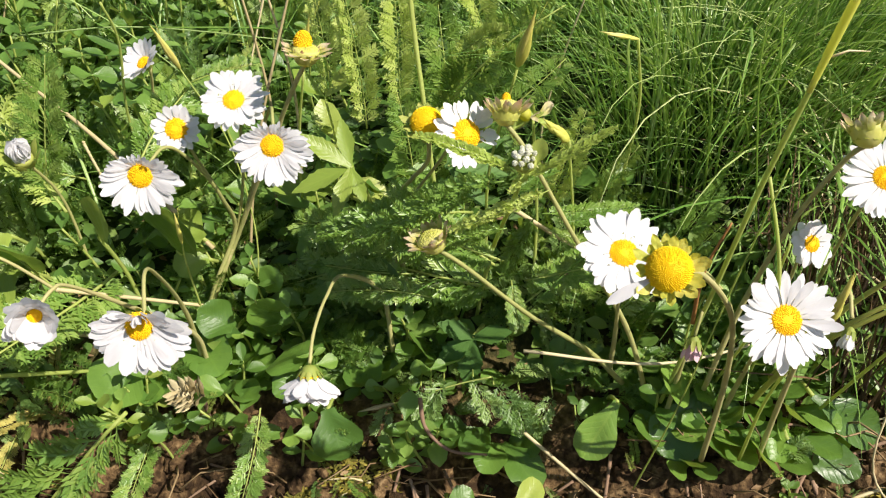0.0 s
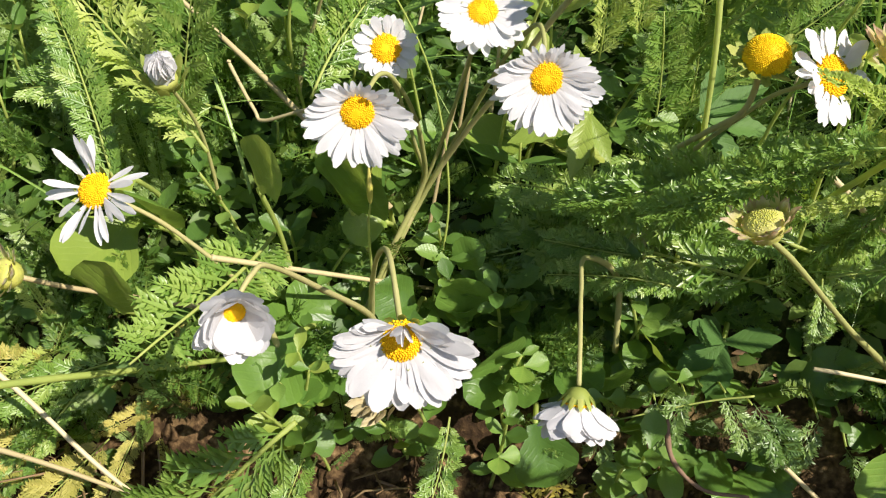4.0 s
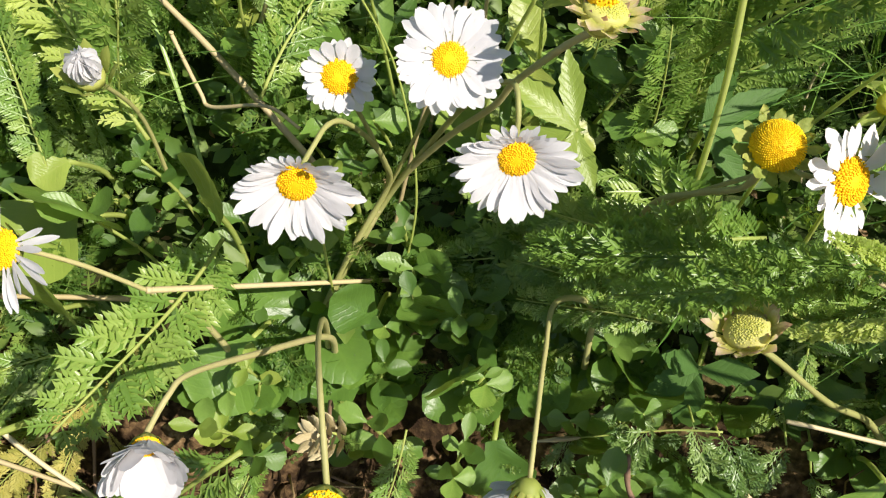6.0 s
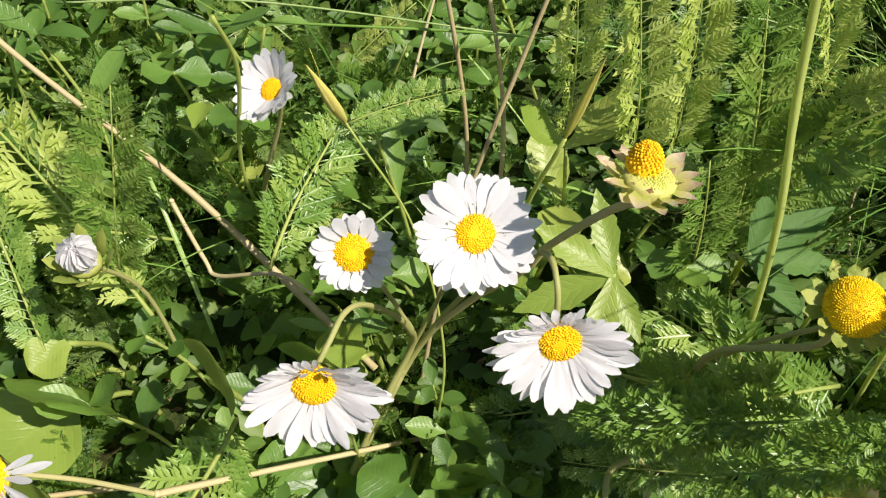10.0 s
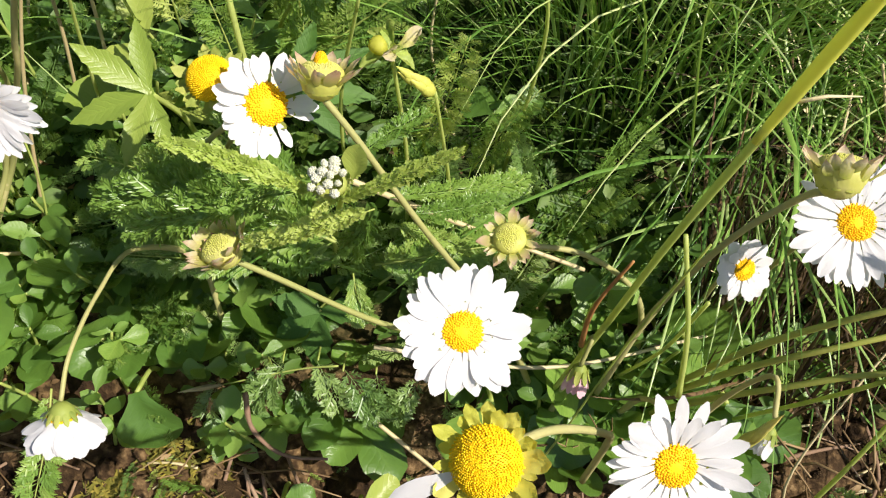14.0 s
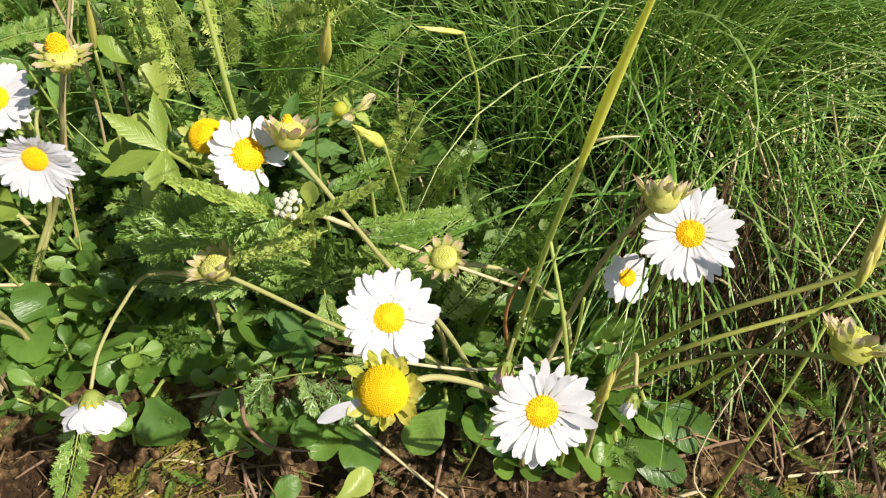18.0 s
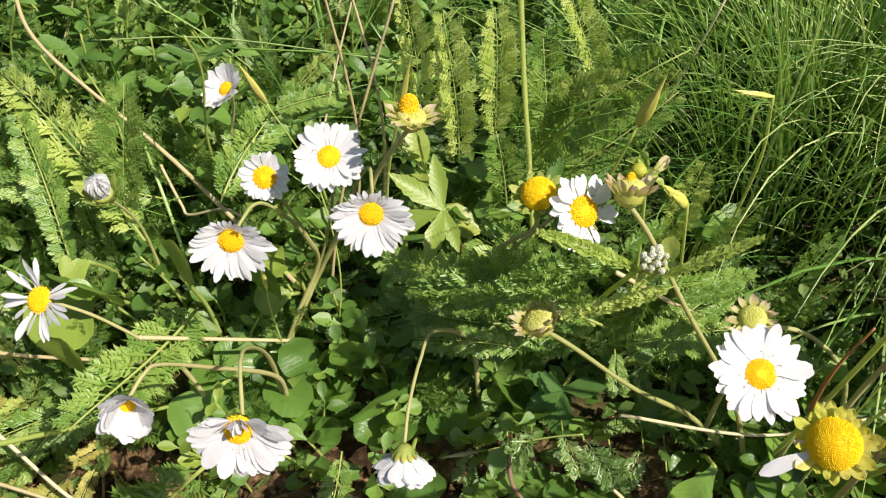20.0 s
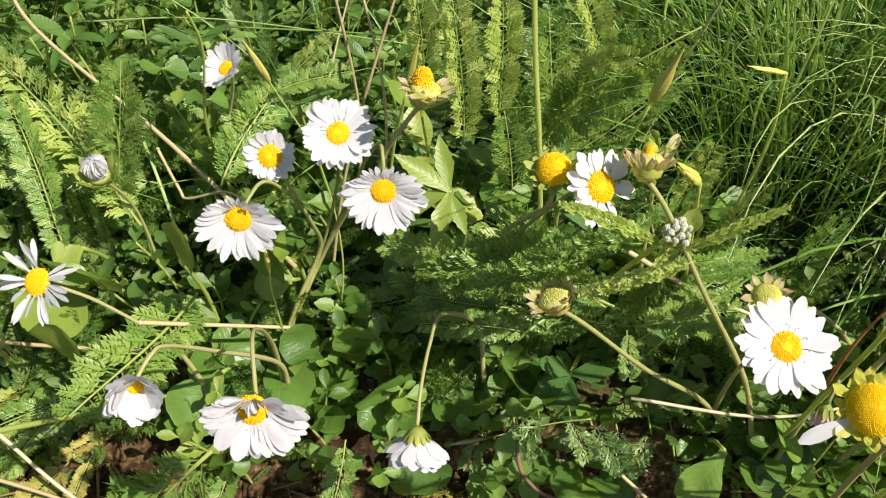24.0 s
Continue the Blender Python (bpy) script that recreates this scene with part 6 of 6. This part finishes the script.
def nodding_bud():
    base = on_ground(0.108, 0.214)
    at = Vector((0.104, 0.176, 0.163))
    t = thing("flower_bud", base, "small nodding daisy bud on a hooked stem", "bud")
    stem_part(t, base, [tuple(base), (0.104, 0.196, 0.140), (0.1045, 0.184, 0.170), tuple(at + Vector((0.0002, 0.001, 0.004)))])
    m = facing(at - base, (-0.2, -0.3, -0.9))
    cup = part("involucre", cup_mesh(0.0013, 0.0018), M_BRACT, t, m)
    for k in range(8):
        a = k * 0.785
        part("bract", BRACT, M_BRACT, cup, along((math.cos(a) * 0.0012, math.sin(a) * 0.0012, -0.0010), (math.cos(a) * 0.15, math.sin(a) * 0.15, 1), (math.cos(a), math.sin(a), 0)) @ Matrix.Scale(0.0025, 4))
    for k in range(12):
        a = k * 0.524
        part("petal", PETALS[k % 6], M_PETAL, t, m @ along((math.cos(a) * 0.0012, math.sin(a) * 0.0018, 0), (math.cos(a) * 0.2, math.sin(a) * 0.2, 1), (math.cos(a), math.sin(a), 0)) @ Matrix.Scale(0.0038, 4))


nodding_bud()


def dry_cone():
    """The withered brown seed head low in the herbs."""
    at = Vector((-0.076, 0.214, 0.112))
    base = on_ground(-0.080, 0.236)
    t = thing("withered_seed_head", base, "withered brown scaly seed head", "seed head")
    stem_part(t, base, [tuple(base), (-0.078, 0.226, 0.108), tuple(at)], mat=M_TWIG)
    way = Vector((-0.4, -0.3, 0.5)).normalized()
    for k in range(26):
        s, a = k / 26, k * 2.4
        out = Matrix.Rotation(a, 3, way) @ way.orthogonal().normalized()
        part("scale", BRACT_OUT, M_STRAW, t, along(at - base + way * 0.009 * (s - 0.3) + out * 0.002 * (1 - 0.5 * s), way + out * 0.9, out) @ Matrix.Scale(0.0068 * (1 - 0.4 * s), 4))


dry_cone()

# ---- the bare earth: clods, roots, twigs, moss ----
def clod_lists(seed):
    r = random.Random(seed)
    bm = bmesh.new()
    bmesh.ops.create_icosphere(bm, subdivisions=2, radius=1.0)
    for v in bm.verts:
        v.co *= 0.9 + 0.55 * noise.noise(v.co * 1.6 + Vector((seed, 0, 0))) + 0.45 * noise.noise(v.co * 4.1 + Vector((0, seed, 0))) + 0.25 * (r.random() - 0.5)
    out = ([tuple(v.co) for v in bm.verts], [tuple(v.index for v in f.verts) for f in bm.faces])
    bm.free()
    return out


CLODS = [clod_lists(k) for k in range(5)]


def clod_poses(count, seed, x0, x1, y0, y1, s0, s1):
    r = random.Random(seed)
    out = []
    for _ in range(count):
        s = s0 + (s1 - s0) * r.random() ** 3
        x, y = r.uniform(x0, x1), r.uniform(y0, y1)
        out.append(Matrix.Translation(on_ground(x, y, s * 0.15)) @ Euler((r.uniform(0, 6), r.uniform(0, 6), r.uniform(0, 6))).to_matrix().to_4x4() @ Matrix.Diagonal((s, s * r.uniform(0.6, 1), s * r.uniform(0.5, 0.9), 1)))
    return out


mass("soil_crumbs", CLODS, clod_poses(2600, 71, -0.26, 0.28, 0.12, 0.232, 0.0006, 0.0055), M_SOIL, "crumbs and clods of brown earth on the bank", "earth")
CLOD_MESH = [mesh_of("clod", v, f, False) for v, f in CLODS]
for k, m in enumerate(clod_poses(36, 72, -0.16, 0.20, 0.16, 0.226, 0.002, 0.0055)):
    ob = new("soil_clod", with_material(CLOD_MESH[k % 5], M_CLOD))
    ob.matrix_basis = m
    tagged(ob, "rough clod of brown earth on the bank", "clod", "earth clods")
moss_bits = [blade(1.0, lens_profile(0.12, 0.4, 0.05, 0.0), fold=0.3, bend=0.7, across=2, steps=2, seed=k) for k in range(2)]


def moss_poses(x, y, radius, count, seed):
    r = random.Random(seed)
    out = []
    for _ in range(count):
        a, q = r.uniform(0, 6.28), radius * math.sqrt(r.random())
        p = on_ground(x + q * math.cos(a), y + 0.7 * q * math.sin(a), 0.002 * (1 - q / radius))
        out.append(along(p, (r.uniform(-1, 1), r.uniform(-1.2, 0.6), r.uniform(0.3, 1.2)), (0, -0.5, 0.8)) @ Matrix.Scale(r.uniform(0.002, 0.0045), 4))
    return out


for k, (x, y, q) in enumerate(((-0.026, 0.222, 0.013), (0.006, 0.200, 0.010), (-0.060, 0.206, 0.012), (-0.140, 0.200, 0.016), (0.050, 0.196, 0.010), (-0.100, 0.198, 0.010), (0.028, 0.214, 0.008),
                               (-0.010, 0.206, 0.012), (-0.028, 0.200, 0.010), (0.020, 0.196, 0.011), (-0.165, 0.208, 0.014), (-0.045, 0.214, 0.009), (0.075, 0.200, 0.010), (0.150, 0.200, 0.012), (0.180, 0.205, 0.012), (-0.120, 0.206, 0.009))):
    mass("moss_cushion", moss_bits, moss_poses(x, y, q, 520, 330 + k), M_MOSS, "small ochre and olive moss cushion on earth", "moss")
# small feathery plants and seedlings rooted in the bare earth
for k in range(18):
    x, y = rng.uniform(-0.17, 0.10), rng.uniform(0.192, 0.228)
    yarrow(x, y, rng.randint(2, 3), rng.uniform(0.012, 0.026), 1700 + k, (0, -0.2))
thin_root = [tube([Vector((0, 0, 0)), Vector((0.03, 0.35, 0.06)), Vector((-0.04, 0.7, -0.04)), Vector((0.05, 1.0, 0.02))], 0.018, 0.008, 4), tube([Vector((0, 0, 0)), Vector((-0.08, 0.4, 0.1)), Vector((0.02, 1.0, 0))], 0.022, 0.01, 4)]
mass("rootlets", thin_root, [along(on_ground(x, y, 0.003), (r0, r1, r2), (0, 0, 1)) @ Matrix.Scale(s, 4) for x, y, r0, r1, r2, s in ((rng.uniform(-0.2, 0.24), rng.uniform(0.165, 0.228), rng.uniform(-1, 1), rng.uniform(-1, 0.3), rng.uniform(-0.3, 0.5), rng.uniform(0.008, 0.026)) for _ in range(420))], M_LITTER, "tangle of thin dry rootlets on the earth", "roots")


def twig(points, r, label="thin brown root hanging over the earth"):
    return strand("twig", points, r, r * 0.5, M_TWIG, label, "twig", "roots and twigs", 0.3)


twig([(-0.004, 0.222, 0.104), (-0.002, 0.216, 0.096), (0.006, 0.212, 0.090), (0.018, 0.212, 0.088)], 0.0008, "pale crooked root sticking out of the earth")
for k in range(46):
    x = rng.uniform(-0.17, 0.22)
    y = rng.uniform(0.205, 0.232)
    a = on_ground(x, y, 0.004)
    drop = rng.uniform(0.012, 0.035)
    b = on_ground(x + rng.uniform(-0.008, 0.008), y - drop * 0.55, 0.004)
    c = on_ground(x + rng.uniform(-0.016, 0.016), y - drop, 0.003)
    twig([tuple(a), tuple(b), tuple(c)], rng.uniform(0.0003, 0.0007))
for k in range(40):
    x, y = rng.uniform(-0.18, 0.24), rng.uniform(0.165, 0.226)
    a = rng.uniform(-0.6, 0.6) + rng.choice((0, math.pi))
    z = rng.uniform(0.010, 0.035)
    pts = [tuple(on_ground(x + math.cos(a) * z * s, y + math.sin(a) * z * s, 0.0025 + 0.001 * rng.random())) for s in (0, 0.5, 1)]
    strand("dry_stalk", pts, rng.uniform(0.0004, 0.0009), 0.0003, M_STRAW if k % 2 else M_TWIG, "broken dry stalk lying on the earth", "straw", "dry straws", 0.2)
dead_leaf = [blade(1.0, lens_profile(0.2, 0.5, 0.04, 0.1), fold=0.5, bend=1.0, wave=0.3, across=2, steps=4, seed=k) for k in range(3)]
mass("leaf_litter", dead_leaf, leafy_poses(900, -0.28, 0.30, 0.16, 0.30, 0.0, 0.003, 0.002, 0.005, 63), M_LITTER, "scraps of dry brown leaves on the earth", "litter")
for k in range(16):
    x, y = rng.uniform(-0.16, 0.2), rng.uniform(0.185, 0.222)
    if k % 2:
        herb(x, y, rng.uniform(0.008, 0.016), 3, rng.uniform(0.004, 0.008), 1400 + k, M_HERB, label="tiny seedling on the bare earth")
    else:
        placed("lacy_leaf", LACY, M_FROND, on_ground(x, y, 0.001), (rng.uniform(-0.6, 0.6), -0.6, 0.2), (0, -0.5, 0.8), rng.uniform(0.012, 0.022), "small lacy green leaf against the earth", "leaf", "yarrow leaves")
